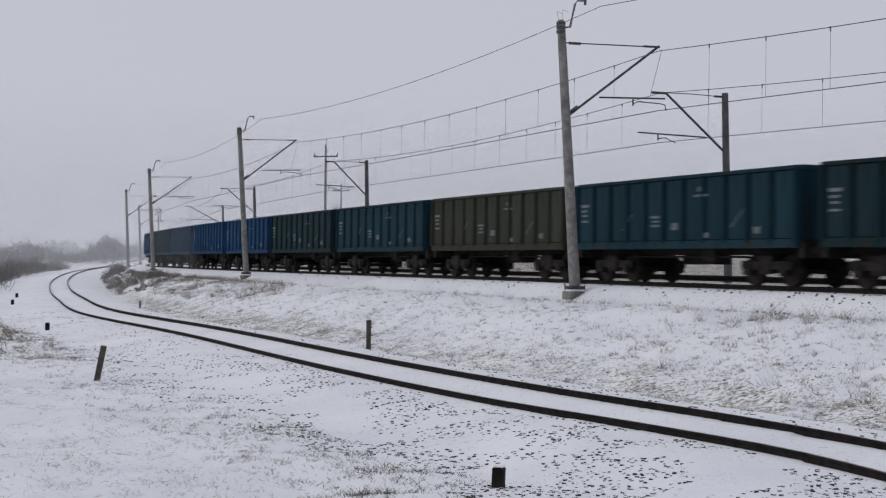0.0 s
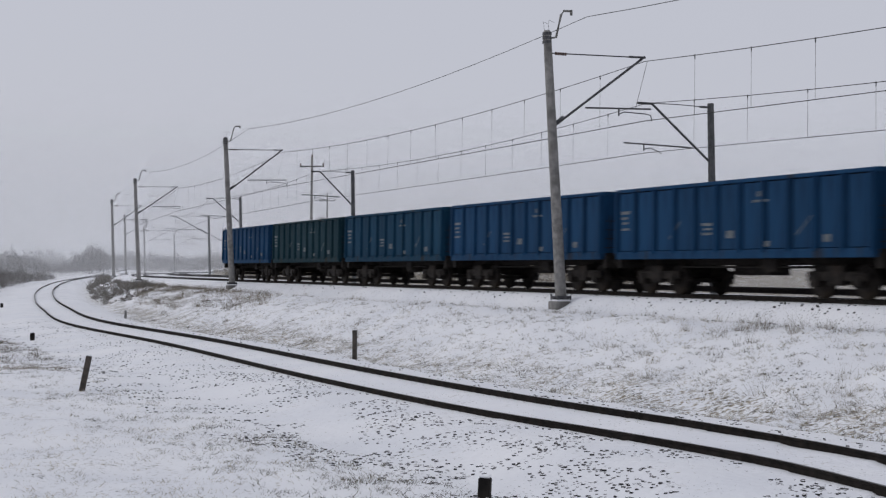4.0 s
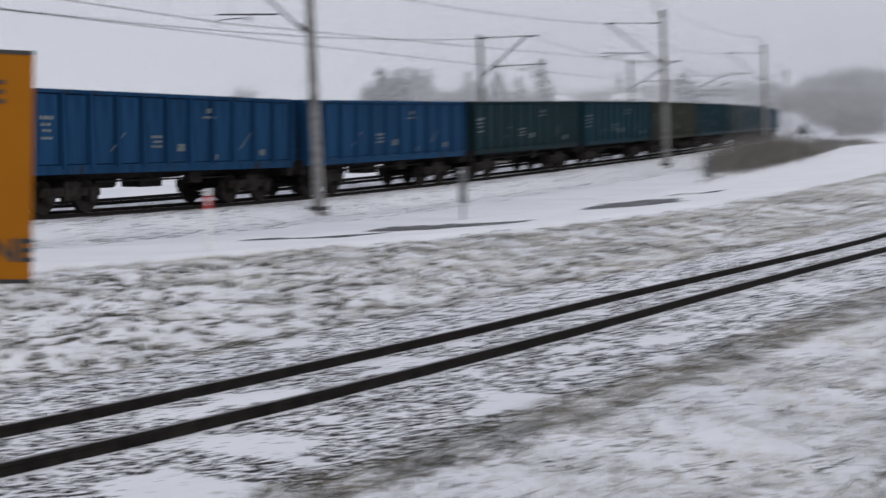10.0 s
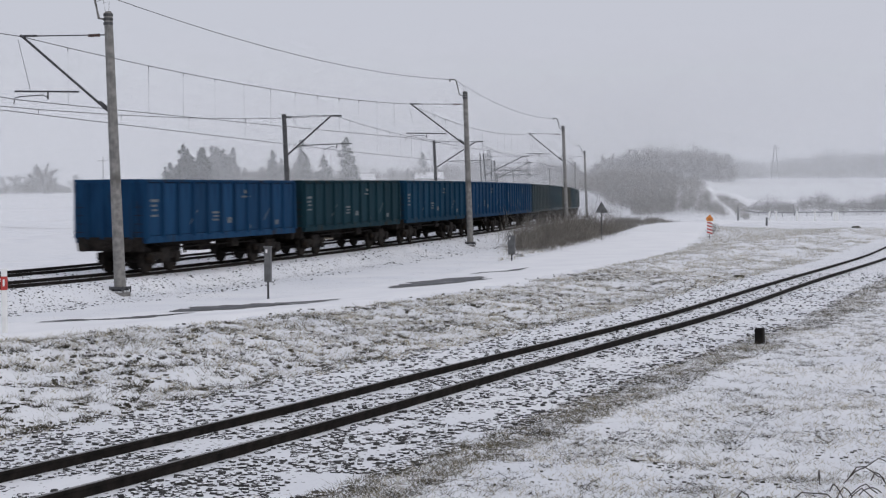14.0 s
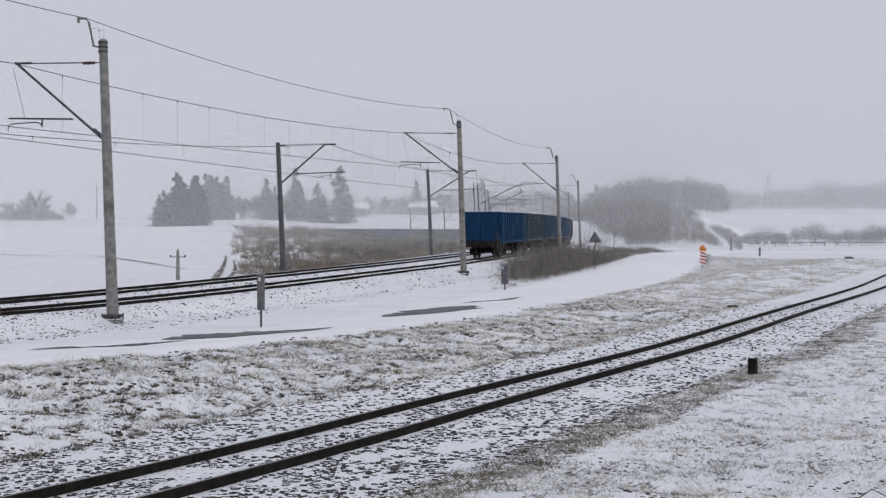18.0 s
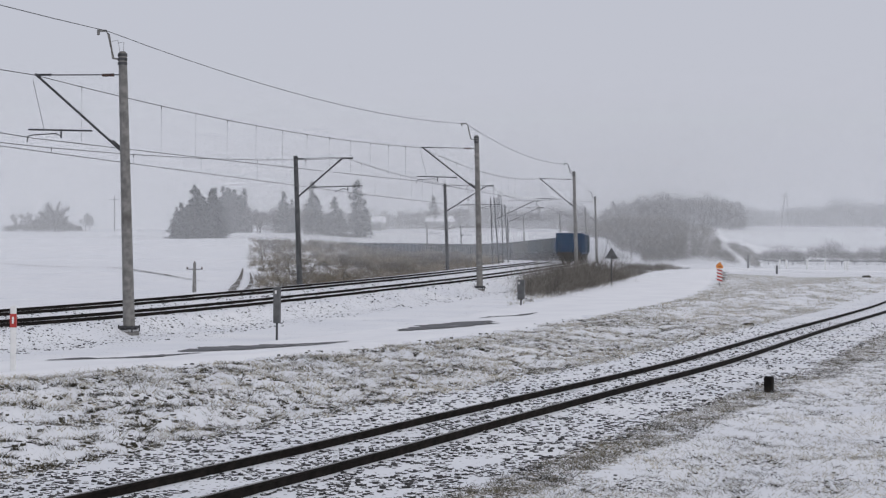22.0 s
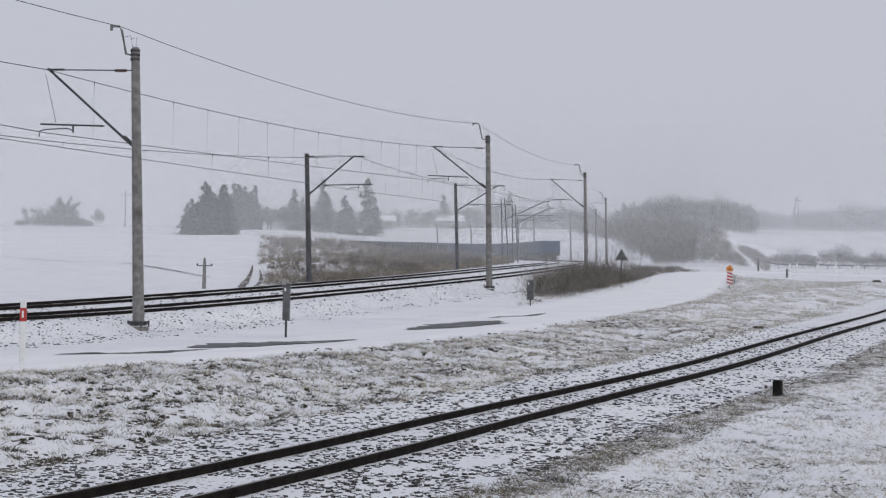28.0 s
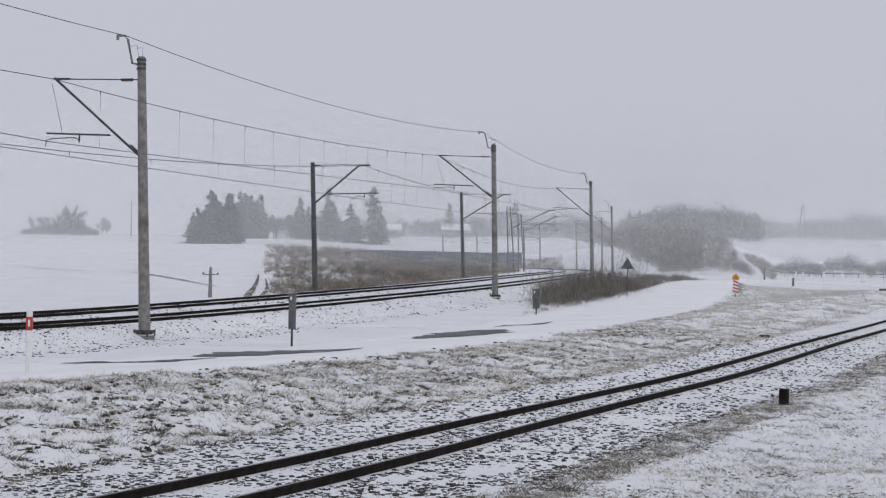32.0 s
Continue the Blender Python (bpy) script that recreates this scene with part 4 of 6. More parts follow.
def grey_cabinet(az, r, w, tall, label, foot=0.0, mat=None, turn=0.0, snow=True):
    c = empty("trackside_cabinet", facing(az, r, turn), label, "cabinet", "trackside cabinets")
    mat = mat or M_GREYPAINT
    bar_part("body", mat, c, (-w / 2, w / 2, -0.15, 0.15, foot, tall), bevel=0.012)
    door = bar_part("door", mat, c, (-w / 2 + 0.03, w / 2 - 0.03, -0.165, -0.15, foot + 0.04, tall - 0.05), bevel=0.004)
    bar_part("roof_plate", M_GREYPAINT, c, (-w / 2 - 0.03, w / 2 + 0.03, -0.19, 0.18, tall, tall + 0.03))
    if snow:
        bar_part("snow_cap", M_SNOW, c, (-w / 2, w / 2, -0.16, 0.15, tall + 0.03, tall + 0.07), bevel=0.015, label="cap of fresh snow")
    bm = bmesh.new()
    rod(bm, (w * 0.3, -0.185, foot + (tall - foot) * 0.5), (w * 0.3, -0.165, foot + (tall - foot) * 0.5), 0.025, n=8)
    part("lock", bm, M_STEEL, door)
    return c


relay_hut()
grey_cabinet(94.7, 18.95, 0.42, 1.3, "grey cable cabinet standing before the relay hut", -0.2, M_MIDGREY)
grey_cabinet(91.75, 18.7, 0.42, 0.95, "low pale-grey cabinet beside the relay hut", -0.2, M_HUT)
c = grey_cabinet(102.85, 17.7, 0.43, 2.42, "tall grey switch cabinet on a pale pedestal", 1.02, M_GREYPAINT)
bar_part("pedestal", M_CONC_PALE, c, (-0.17, 0.17, -0.13, 0.13, -0.3, 1.02), bevel=0.02, label="pale grey pedestal")
bar_part("seam", M_DARKGREY, c, (-0.2, 0.2, -0.171, -0.165, 1.66, 1.685))


def signal_post():
    s = empty("signal_post", facing(87.2, 21.5), "pale concrete signal post with a dark cabinet", "post")
    bm = bmesh.new()
    rod(bm, (0, 0, -0.3), (0, 0, 9.0), 0.17, 0.12, n=12)
    part("pole", bm, M_CONC, s)
    bar_part("cabinet", M_DARKGREY, s, (-0.2, 0.2, -0.42, -0.12, 0.15, 1.45), bevel=0.02)
    bar_part("snow_cap", M_SNOW, s, (-0.19, 0.19, -0.41, -0.13, 1.45, 1.52), bevel=0.02, label="cap of fresh snow")
    bar_part("plate", M_GREYPAINT, s, (-0.2, 0.2, -0.2, -0.18, 1.65, 1.95), bevel=0.005)


signal_post()


def pole_cabinet(az, r, foot, tall, w, label):
    c = empty("pole_box", facing(az, r, 8), label, "equipment box", "equipment boxes on posts")
    bm = bmesh.new()
    rod(bm, (0, 0, -0.2), (0, 0, foot + 0.05), 0.035, n=8)
    part("post", bm, M_STEEL, c)
    bar_part("body", M_DARKGREY, c, (-w / 2, w / 2, -0.14, 0.14, foot, tall), bevel=0.015)
    bar_part("door", M_DARKGREY, c, (-w / 2 + 0.02, w / 2 - 0.14, -0.155, -0.14, foot + 0.04, tall - 0.04), bevel=0.004)
    bar_part("lid", M_DARKGREY, c, (-w / 2 - 0.02, w / 2 + 0.02, -0.16, 0.16, tall, tall + 0.04))
    bar_part("plate", M_WHITE, c, (-w / 2 + 0.05, -w / 2 + 0.11, -0.162, -0.155, tall - 0.16, tall - 0.05))
    bm = bmesh.new()
    tube(bm, [(w / 2 - 0.04, 0, foot), (w / 2 + 0.06, 0, foot - 0.01), (w / 2 + 0.12, 0, foot + 0.05)], 0.012, 5)
    part("cable", bm, M_WIRE, c)


pole_cabinet(143.08, 47.5, 0.54, 1.62, 0.21, "dark grey equipment box on a thin steel post")
pole_cabinet(152.38, 71, 0.35, 1.2, 0.32, "dark grey equipment box by the roadside bushes")


# ---- warning sign by the crossing path ----
def amber_sign():
    s = empty("warning_sign", facing(122.45, 6.6, 3) @ Matrix.Rotation(radians(2.2), 4, "Y"), "amber warning board with black lettering on a grey post", "sign")
    z0 = s.matrix_basis.translation.z
    top, low = 2.70 - z0, 1.72 - z0
    board = bar_part("board", M_ORANGE, s, (-0.435, 0.435, -0.012, 0.012, low, top), bevel=0.005)
    for z in (top - 0.016, low - 0.002):
        bar_part("border", M_BLACK, board, (-0.435, 0.435, -0.016, -0.0125, z, z + 0.018))
    for i, (text, z, size) in enumerate((("PRZEJŚCIE", 0.80, 0.135), ("PRZEZ", 0.585, 0.135), ("TORY", 0.365, 0.135), ("ZABRONIONE", 0.135, 0.135))):
        cu = bpy.data.curves.new("lettering", "FONT")
        cu.body, cu.size, cu.align_x, cu.align_y, cu.extrude, cu.offset = text, size, "CENTER", "CENTER", 0.001, 0.0035
        ob = new("lettering", cu)
        ob.data.materials.append(M_BLACK)
        ob.parent = board
        ob.matrix_basis = Matrix.Translation((0, -0.0155, low + z)) @ Matrix.Rotation(math.pi / 2, 4, "X") @ Matrix.Diagonal((1.02, 1, 1, 1))
        tagged(ob, "black painted lettering")
    bm = bmesh.new()
    rod(bm, (0, 0.085, 0.86 - z0), (0, 0.085, top + 0.055), 0.07, n=14)
    part("post", bm, M_CONC, s)
    bm = bmesh.new()
    rod(bm, (0, 0.085, -0.3), (0, 0.085, 0.86 - z0), 0.076, n=14)
    part("black_foot", bm, M_BLACK, s, "black painted foot of the post")
    bm = bmesh.new()
    rod(bm, (0, 0.085, top + 0.055), (0, 0.085, top + 0.075), 0.076, n=14)
    part("cap", bm, M_GREYPAINT, s)
    bar_part("clamp", M_STEEL, s, (-0.09, 0.09, 0.012, 0.14, top - 0.2, top - 0.16), (-0.09, 0.09, 0.012, 0.14, low + 0.16, low + 0.2))


amber_sign()


# ---- posts, stumps and blocks ----
def post(name, az, r, tall, w, mat, label, lean=0.0, category="post", snow=True):
    p = empty(name, facing(az, r, 12) @ Matrix.Rotation(radians(lean), 4, "Y"), label, category)
    bm = bmesh.new()
    box(bm, -w / 2, w / 2, -w / 2, w / 2, -0.25, tall, bevel=w * 0.12)
    part("shaft", bm, mat, p)
    if snow:
        bar_part("snow_cap", M_SNOW, p, (-w * 0.45, w * 0.45, -w * 0.45, w * 0.45, tall, tall + 0.03), bevel=0.01, label="cap of fresh snow")
    return p


post("marker_post", -2.8, 46, 0.98, 0.13, M_WOOD, "dark weathered marker post in snow")
post("leaning_post", -12.95, 37, 0.85, 0.13, M_WOOD, "dark leaning wooden post in snow", 11)
post("stump", 2.2, 19.2, 0.26, 0.155, M_IRON, "short black iron stump capped with snow", 2, "stump")
post("marker_post", -11.4, 84, 0.5, 0.12, M_CONC, "small concrete marker post by the tracks")
post("stump", -14.75, 62, 0.3, 0.16, M_IRON, "short black stump by the branch track", 0, "stump")
post("stump", -16.0, 96, 0.3, 0.18, M_IRON, "short black stump in thin snow", 0, "stump")
post("stump", -15.85, 110, 0.3, 0.18, M_IRON, "short black stump in thin snow", 0, "stump")
post("concrete_stub", 110.2, 12.2, 0.36, 0.2, M_CONC_PALE, "pale concrete stub in the grassy bank", 2, "stub")
post("stump", 161.7, 29.4, 0.30, 0.17, M_IRON, "short black iron stump beside the ballast", 0, "stump", False)
post("stump", 165.95, 9.3, 0.2, 0.24, M_IRON, "black iron block lying in thin snow", 20, "stump", False)
for az, off, w in ((46.0, -3.4, 0.62), (71.1, -3.3, 0.6)):
    x, y = stand(MAIN, off, az)
    b = empty("concrete_block", frame_at(x, y, (math.cos(radians(az)), -math.sin(radians(az)))), "pale concrete block beside the ballast", "concrete block", "concrete blocks")
    bar_part("block", M_CONC_PALE, b, (-0.25, 0.25, -w / 2, w / 2, -0.3, 0.30), bevel=0.03)
    bar_part("snow_cap", M_SNOW, b, (-0.24, 0.24, -w / 2 + 0.02, w / 2 - 0.02, 0.30, 0.34), bevel=0.015, label="cap of fresh snow")
b = empty("concrete_block", facing(74.0, 17.6), "pale concrete cable cover in snow", "concrete block", "concrete blocks")
bar_part("block", M_CONC_PALE, b, (-0.25, 0.25, -0.15, 0.15, -0.3, 0.26), bevel=0.03)


def delineator(az, r, tall=1.4, label="white plastic roadside post with a red band"):
    p = empty("delineator_post", facing(az, r, 10), label, "roadside post", "delineator posts")
    bm = bmesh.new()
    box(bm, -0.06, 0.06, -0.04, 0.04, -0.2, tall, bevel=0.02)
    part("shaft", bm, M_WHITE, p)
    band = bar_part("red_band", M_RED, p, (-0.064, 0.064, -0.044, 0.044, tall - 0.44, tall - 0.16), label="red reflective band")
    bar_part("reflector", M_WHITE, band, (-0.02, 0.02, -0.05, -0.044, tall - 0.36, tall - 0.22))


for az, r in ((104.5, 23.6), (117.0, 26.5), (133.4, 32.2)):
    delineator(az, r)
for az in (162.05, 162.3, 163.05, 163.7, 164.4, 164.5):
    post("crossing_post", az, 200, 1.35, 0.2, M_WHITE, "white concrete post at the level crossing", 0, "post", False)
post("crossing_post", 160.9, 190, 1.75, 0.2, M_DARKGREY, "dark steel post at the level crossing", 0, "post", False)
post("crossing_post", 161.95, 160, 0.9, 0.2, M_DARKGREY, "short dark post by the crossing road", 0, "post", False)


def boulder(az, r, w, h, label, seed):
    rng = random.Random(seed)
    b = empty("boulder", facing(az, r), label, "boulder")
    bm = bmesh.new()
    bmesh.ops.create_icosphere(bm, subdivisions=2, radius=1.0)
    for v in bm.verts:
        v.co *= rng.uniform(0.82, 1.12)
        v.co = Vector((v.co.x * w, v.co.y * w * 0.7, v.co.z * h))
    part("rock", bm, M_CLOD, b)
    bm = bmesh.new()
    bmesh.ops.create_icosphere(bm, subdivisions=2, radius=1.0)
    for v in bm.verts:
        v.co = Vector((v.co.x * w * 0.7 - 0.2 * w, v.co.y * w * 0.5, h * 0.82 + v.co.z * h * 0.22))
    part("snow_cap", bm, M_SNOW, b, "cap of fresh snow")


M_CLOD = material("dark_turf_and_rock", [(0.022, 0.020, 0.014), (0.07, 0.064, 0.042)], 9, 0.95, bump=0.5)
boulder(165.16, 145, 0.45, 0.3, "dark rock beside the branch track", 1)
boulder(165.27, 118, 0.24, 0.16, "small dark rock beside the branch track", 2)
boulder(160.93, 60, 0.22, 0.14, "dark rock capped with snow beside the track", 3)


def triangle_sign():
    s = empty("triangle_sign", facing(155.8, 100, 6), "dark back of a triangular road sign", "road sign")
    z0 = s.matrix_basis.translation.z
    z1 = 2.62 - z0
    bm = bmesh.new()
    v = [bm.verts.new((x, y, z)) for y in (-0.01, 0.01) for x, z in ((-0.43, z1 - 0.75), (0.43, z1 - 0.75), (0, z1))]
    for q in ((0, 1, 2), (5, 4, 3), (0, 3, 4, 1), (1, 4, 5, 2), (2, 5, 3, 0)):
        bm.faces.new([v[k] for k in q])
    part("plate", bm, M_DARKGREY, s)
    bm = bmesh.new()
    rod(bm, (0, 0.04, -0.2), (0, 0.04, z1 - 0.1), 0.03, n=8)
    part("post", bm, M_STEEL, s)


triangle_sign()


def arrow_sign():
    s = empty("diversion_sign", facing(159.85, 110) @ Matrix.Diagonal((0.74, 0.9, 0.9, 1)), "orange arrow board above a red and white striped panel", "road sign")
    bm = bmesh.new()
    v = [bm.verts.new((x, y, z)) for y in (-0.02, 0.02) for x, z in ((-0.30, 1.42), (0.30, 1.42), (0.36, 1.62), (0.2, 1.72), (0.06, 1.96), (-0.12, 1.86), (-0.36, 1.66))]
    n = 7
    bm.faces.new(v[:n])
    bm.faces.new(v[n:][::-1])
    for k in range(n):
        bm.faces.new((v[k], v[n + k], v[n + (k + 1) % n], v[(k + 1) % n]))
    part("arrow_board", bm, M_ORANGE2, s)
    bar_part("arrow_mark", M_BLACK, s, (-0.12, 0.12, -0.03, -0.022, 1.55, 1.62))
    bar_part("striped_panel", M_WHITE, s, (-0.26, 0.26, -0.015, 0.015, 0.35, 1.38))
    for k in range(4):
        bm = bmesh.new()
        z = 0.38 + k * 0.26
        v = [bm.verts.new(q) for q in ((-0.262, -0.019, z + 0.11), (0.262, -0.019, z - 0.02), (0.262, -0.019, z + 0.10), (-0.262, -0.019, z + 0.23))]
        bm.faces.new(v)
        part("red_stripe", bm, M_RED, s)
    bm = bmesh.new()
    rod(bm, (0, 0.04, -0.2), (0, 0.04, 1.5), 0.03, n=8)
    part("post", bm, M_STEEL, s)


arrow_sign()


def guard_rail(az0, az1, r0, r1, label):
    g = empty("guard_rail", Matrix(), label, "guard rail")
    pts = []
    for k in range(13):
        x, y = place(az0 + (az1 - az0) * k / 12, r0 + (r1 - r0) * k / 12)
        z = height(x, y)
        pts.append((x, y, z + 0.7))
        bm = bmesh.new()
        rod(bm, (x, y, z - 0.2), (x, y, z + 0.75), 0.06, n=6)
        part("rail_post", bm, M_STEEL, g)
    bm = bmesh.new()
    tube(bm, pts, 0.12, 6)
    part("beam", bm, M_STEEL, g)


guard_rail(161.2, 166.5, 256, 262, "grey steel guard rail along the far road")


# ---- power poles ----
def power_pole(az, r, tall, label, twin=False, arm=1.5):
    p = empty("power_pole", facing(az, r, 20), label, "power pole")
    bm = bmesh.new()
    if twin:
        rod(bm, (-1.3, 0, -0.5), (-0.2, 0, tall), 0.17, 0.13, n=7)
        part("leg", bm, M_CONC, p)
        bm = bmesh.new()
        rod(bm, (1.3, 0, -0.5), (0.2, 0, tall), 0.17, 0.13, n=7)
        part("leg", bm, M_CONC, p)
    else:
        rod(bm, (0, 0, -0.5), (0, 0, tall), 0.2, 0.13, n=8)
        part("pole", bm, M_CONC, p)
    bar_part("crossarm", M_STEEL, p, (-arm, arm, -0.08, 0.08, tall - 0.8 * arm, tall - 0.7 * arm))
    for x in (-0.93 * arm, 0, 0.93 * arm):
        bm = bmesh.new()
        z = tall - (0 if x == 0 else 0.7 * arm)
        rod(bm, (x, 0, z), (x, 0, z + 0.2 * arm), 0.07, n=6)
        part("insulator", bm, M_INSUL, p)


power_pole(-4.5, 175, 12.5, "tall slender power pole on the brown hill")
power_pole(-3.9, 260, 11, "slender power pole behind the hill")
power_pole(162.25, 460, 10.5, "twin-legged power pole in the snowy field", True)
power_pole(139.97, 130, 2.5, "short wooden pole with a crossarm in the field", False, 0.7)
power_pole(137.0, 430, 10, "bare utility pole on the snowy rise")
power_pole(150.35, 470, 12.5, "far utility pole in winter mist")


# ---- vegetation ----
def blades(rng, root, tip, w):
    """Slim triangles from root to tip (arrays of places)."""
    n = len(root)
    d = rng.randn(n, 3)
    along = tip - root
    d -= along * (np.sum(d * along, 1) / np.maximum(1e-6, np.sum(along * along, 1)))[:, None]
    d /= np.linalg.norm(d, axis=1)[:, None]
    v = np.empty((n, 3, 3))
    v[:, 0], v[:, 1], v[:, 2] = root - d * w[:, None] / 2, root + d * w[:, None] / 2, tip
    return v.reshape(-1, 3)


def triangles(name, v, mat, parent=None):
    v = np.asarray(v, np.float32)
    k = len(v)
    me = bpy.data.meshes.new(name)
    me.vertices.add(k)
    me.loops.add(k)
    me.polygons.add(k // 3)
    me.vertices.foreach_set("co", v.ravel())
    me.loops.foreach_set("vertex_index", np.arange(k, dtype=np.int32))
    me.polygons.foreach_set("loop_start", np.arange(0, k, 3, dtype=np.int32))
    me.update(calc_edges=True)
    me.validate()
    me.materials.append(mat)
    ob = new(name, me)
    ob.parent = parent
    return ob


def plant_material(name, a, z):
    m = material(name, [a, z], 0.6, 0.95)
    n, l = m.node_tree.nodes, m.node_tree.links
    g, h, r = n.new("ShaderNodeNewGeometry"), n.new("ShaderNodeHueSaturation"), n.new("ShaderNodeMapRange")
    r.inputs[3].default_value, r.inputs[4].default_value = 0.6, 1.4
    b = n["Principled BSDF"]
    src = b.inputs["Base Color"].links[0].from_socket
    l.new(g.outputs["Random Per Island"], r.inputs[0])
    l.new(r.outputs[0], h.inputs["Value"])
    l.new(src, h.inputs["Color"])
    l.new(h.outputs[0], b.inputs["Base Color"])
    return m


M_GRASS = plant_material("dry_winter_grass", (0.16, 0.14, 0.095), (0.40, 0.35, 0.25))
M_GREEN = plant_material("dull_green_grass", (0.055, 0.051, 0.036), (0.18, 0.16, 0.11))
# near-black blades hold the clumps' shadow as well as their dead leaves
M_BLACKGRASS = plant_material("shadow_dark_dead_grass", (0.02, 0.018, 0.012), (0.08, 0.07, 0.045))
M_TWIG = plant_material("bare_grey_brown_twigs", (0.055, 0.05, 0.045), (0.15, 0.135, 0.12))
M_BRUSH = plant_material("brown_dead_brush", (0.12, 0.105, 0.08), (0.30, 0.26, 0.20))
# roadside shrub grey; its lightness also stands in for haze on the far slope
M_SHRUB = plant_material("grey_and_hazed_shrub_stems", (0.10, 0.093, 0.082), (0.23, 0.212, 0.185))
M_NEEDLE = plant_material("dark_spruce_needles", (0.018, 0.028, 0.022), (0.05, 0.066, 0.055))


def frosted_material(name, a, z, white):
    """Dry blades, a share of them laden with snow."""
    m = plant_material(name, a, z)
    n, l = m.node_tree.nodes, m.node_tree.links
    b = n["Principled BSDF"]
    g, w, k, x = n.new("ShaderNodeNewGeometry"), n.new("ShaderNodeTexWhiteNoise"), n.new("ShaderNodeMath"), n.new("ShaderNodeMixRGB")
    w.noise_dimensions = "1D"
    k.operation, k.inputs[1].default_value = "LESS_THAN", white
    x.inputs[2].default_value = (0.76, 0.77, 0.79, 1)
    src = b.inputs["Base Color"].links[0].from_socket
    l.new(g.outputs["Random Per Island"], w.inputs["W"])
    l.new(w.outputs["Value"], k.inputs[0])
    l.new(k.outputs[0], x.inputs[0])
    l.new(src, x.inputs[1])
    l.new(x.outputs[0], b.inputs["Base Color"])
    return m


M_FROST = frosted_material("snow_dusted_straw", (0.20, 0.18, 0.12), (0.46, 0.41, 0.30), 0.45)
M_BARK = material("grey_brown_bark", [(0.05, 0.045, 0.04), (0.11, 0.1, 0.09)], 3, 0.95, bump=0.5)


def tufts(name, n, pick, mat, label, tall=(0.08, 0.28), per=7, width=0.012, seed=0, spread=0.5, foot=0.05, category="grass"):
    """Grass tufts scattered where pick() likes the ground."""
    rng = np.random.RandomState(seed)
    x, y = pick(rng, n)
    z = ground(x, y)
    size = np.repeat(rng.uniform(0.45, 1.0, len(x)) ** 1.5, per)
    root = np.repeat(np.column_stack([x, y, z - 0.012]), per, axis=0)
    root[:, :2] += rng.randn(len(root), 2) * foot * size[:, None]
    h = rng.uniform(tall[0], tall[1], len(root)) * size
    tip = root + np.column_stack([rng.randn(len(root)) * spread, rng.randn(len(root)) * spread, np.ones(len(root))]) * h[:, None]
    ob = triangles(name, blades(rng, root, tip, np.full(len(root), width)), mat)
    return tagged(ob, label, category, kind="stuff")


def sector(az0, az1, r0, r1, keep):
    def pick(rng, n):
        k = n * 9
        a = np.radians(rng.uniform(az0, az1, k))
        r = np.sqrt(rng.uniform(r0 ** 2, r1 ** 2, k)) if r1 < 3 * r0 else r0 + (r1 - r0) * rng.uniform(0, 1, k) ** 1.25
        x, y = r * np.sin(a), r * np.cos(a)
        dn, _, _ = across(NEAR, x, y)
        dm, _, _ = across(MAIN, x, y)
        dr, _, _ = across(ROAD, x, y)
        ok = keep(x, y, dn, dm, r, np.degrees(a)) & (np.abs(dr) > 3.5) & (np.abs(dn) > 1.5) & ((dm < -3.0) | (dm > 8.5))
        return x[ok][:n], y[ok][:n]
    return pick


def patchy(x, y, size, seed, level):
    """Loose patches with ragged edges."""
    loose = np.random.RandomState(seed + 300).rand(len(x)) - 0.5
    return lattice(x, y, size, seed) * 0.6 + lattice(x, y, size / 3, seed + 1) * 0.4 + 0.55 * loose > level


def sparse(a, seed):
    """Thins the grass out towards the open snow east of the camera."""
    return np.random.RandomState(seed + 970).rand(len(a)) < 1 - 0.72 * smoothstep(a, 8, 28)


def on_bank(lo, hi, size, seed, level):
    return lambda x, y, dn, dm, r, a: (dn > lo) & (dn < hi) & patchy(x, y, size, seed, level) & (np.random.RandomState(seed + 900).rand(len(x)) < smoothstep(a, 100, 124))


def far_bank(lo, hi, size, seed, level):
    near = on_bank(lo, hi, size, seed, level)
    return lambda x, y, dn, dm, r, a: near(x, y, dn, dm, r, a) & (np.random.RandomState(seed + 950).rand(len(x)) < smoothstep(r, 20, 42))


tufts("bank_grass", 3800, sector(108, 168, 9, 62, on_bank(2.6, 9.6, 0.5, 31, 0.50)), M_FROST, "straw tufts dusted with snow on the bank", (0.05, 0.16), 12, 0.010, 1, 0.9, 0.07)
tufts("bank_clumps", 4400, sector(108, 168, 9, 60, on_bank(2.8, 8.8, 0.38, 91, 0.60)), M_BLACKGRASS, "dark grass clumps, shadow included in colour, on snowy bank", (0.04, 0.12), 24, 0.016, 21, 0.8, 0.045)
tufts("bank_grass", 4600, sector(110, 168, 9, 62, on_bank(6.2, 10.6, 0.5, 37, 0.44)), M_FROST, "pale straw grass along the bank's crest", (0.06, 0.18), 12, 0.009, 2, 0.8, 0.09)
tufts("bank_grass", 1600, sector(108, 168, 9, 62, on_bank(2.8, 9.4, 0.4, 33, 0.58)), M_GREEN, "dull green grass among the snow on the bank", (0.04, 0.14), 14, 0.009, 14, 0.8, 0.06)
tufts("bank_grass", 11000, sector(132, 167, 20, 80, far_bank(2.6, 13.0, 0.45, 35, 0.42)), M_FROST, "pale straw grass on the bank beyond the road bend", (0.04, 0.12), 10, 0.016, 12, 1.0, 0.14)
tufts("bank_grass", 2600, sector(132, 167, 20, 80, far_bank(3.0, 12.0, 0.4, 36, 0.60)), M_GREEN, "dull green grass on the bank beyond the road bend", (0.04, 0.10), 10, 0.012, 13, 0.9, 0.09)
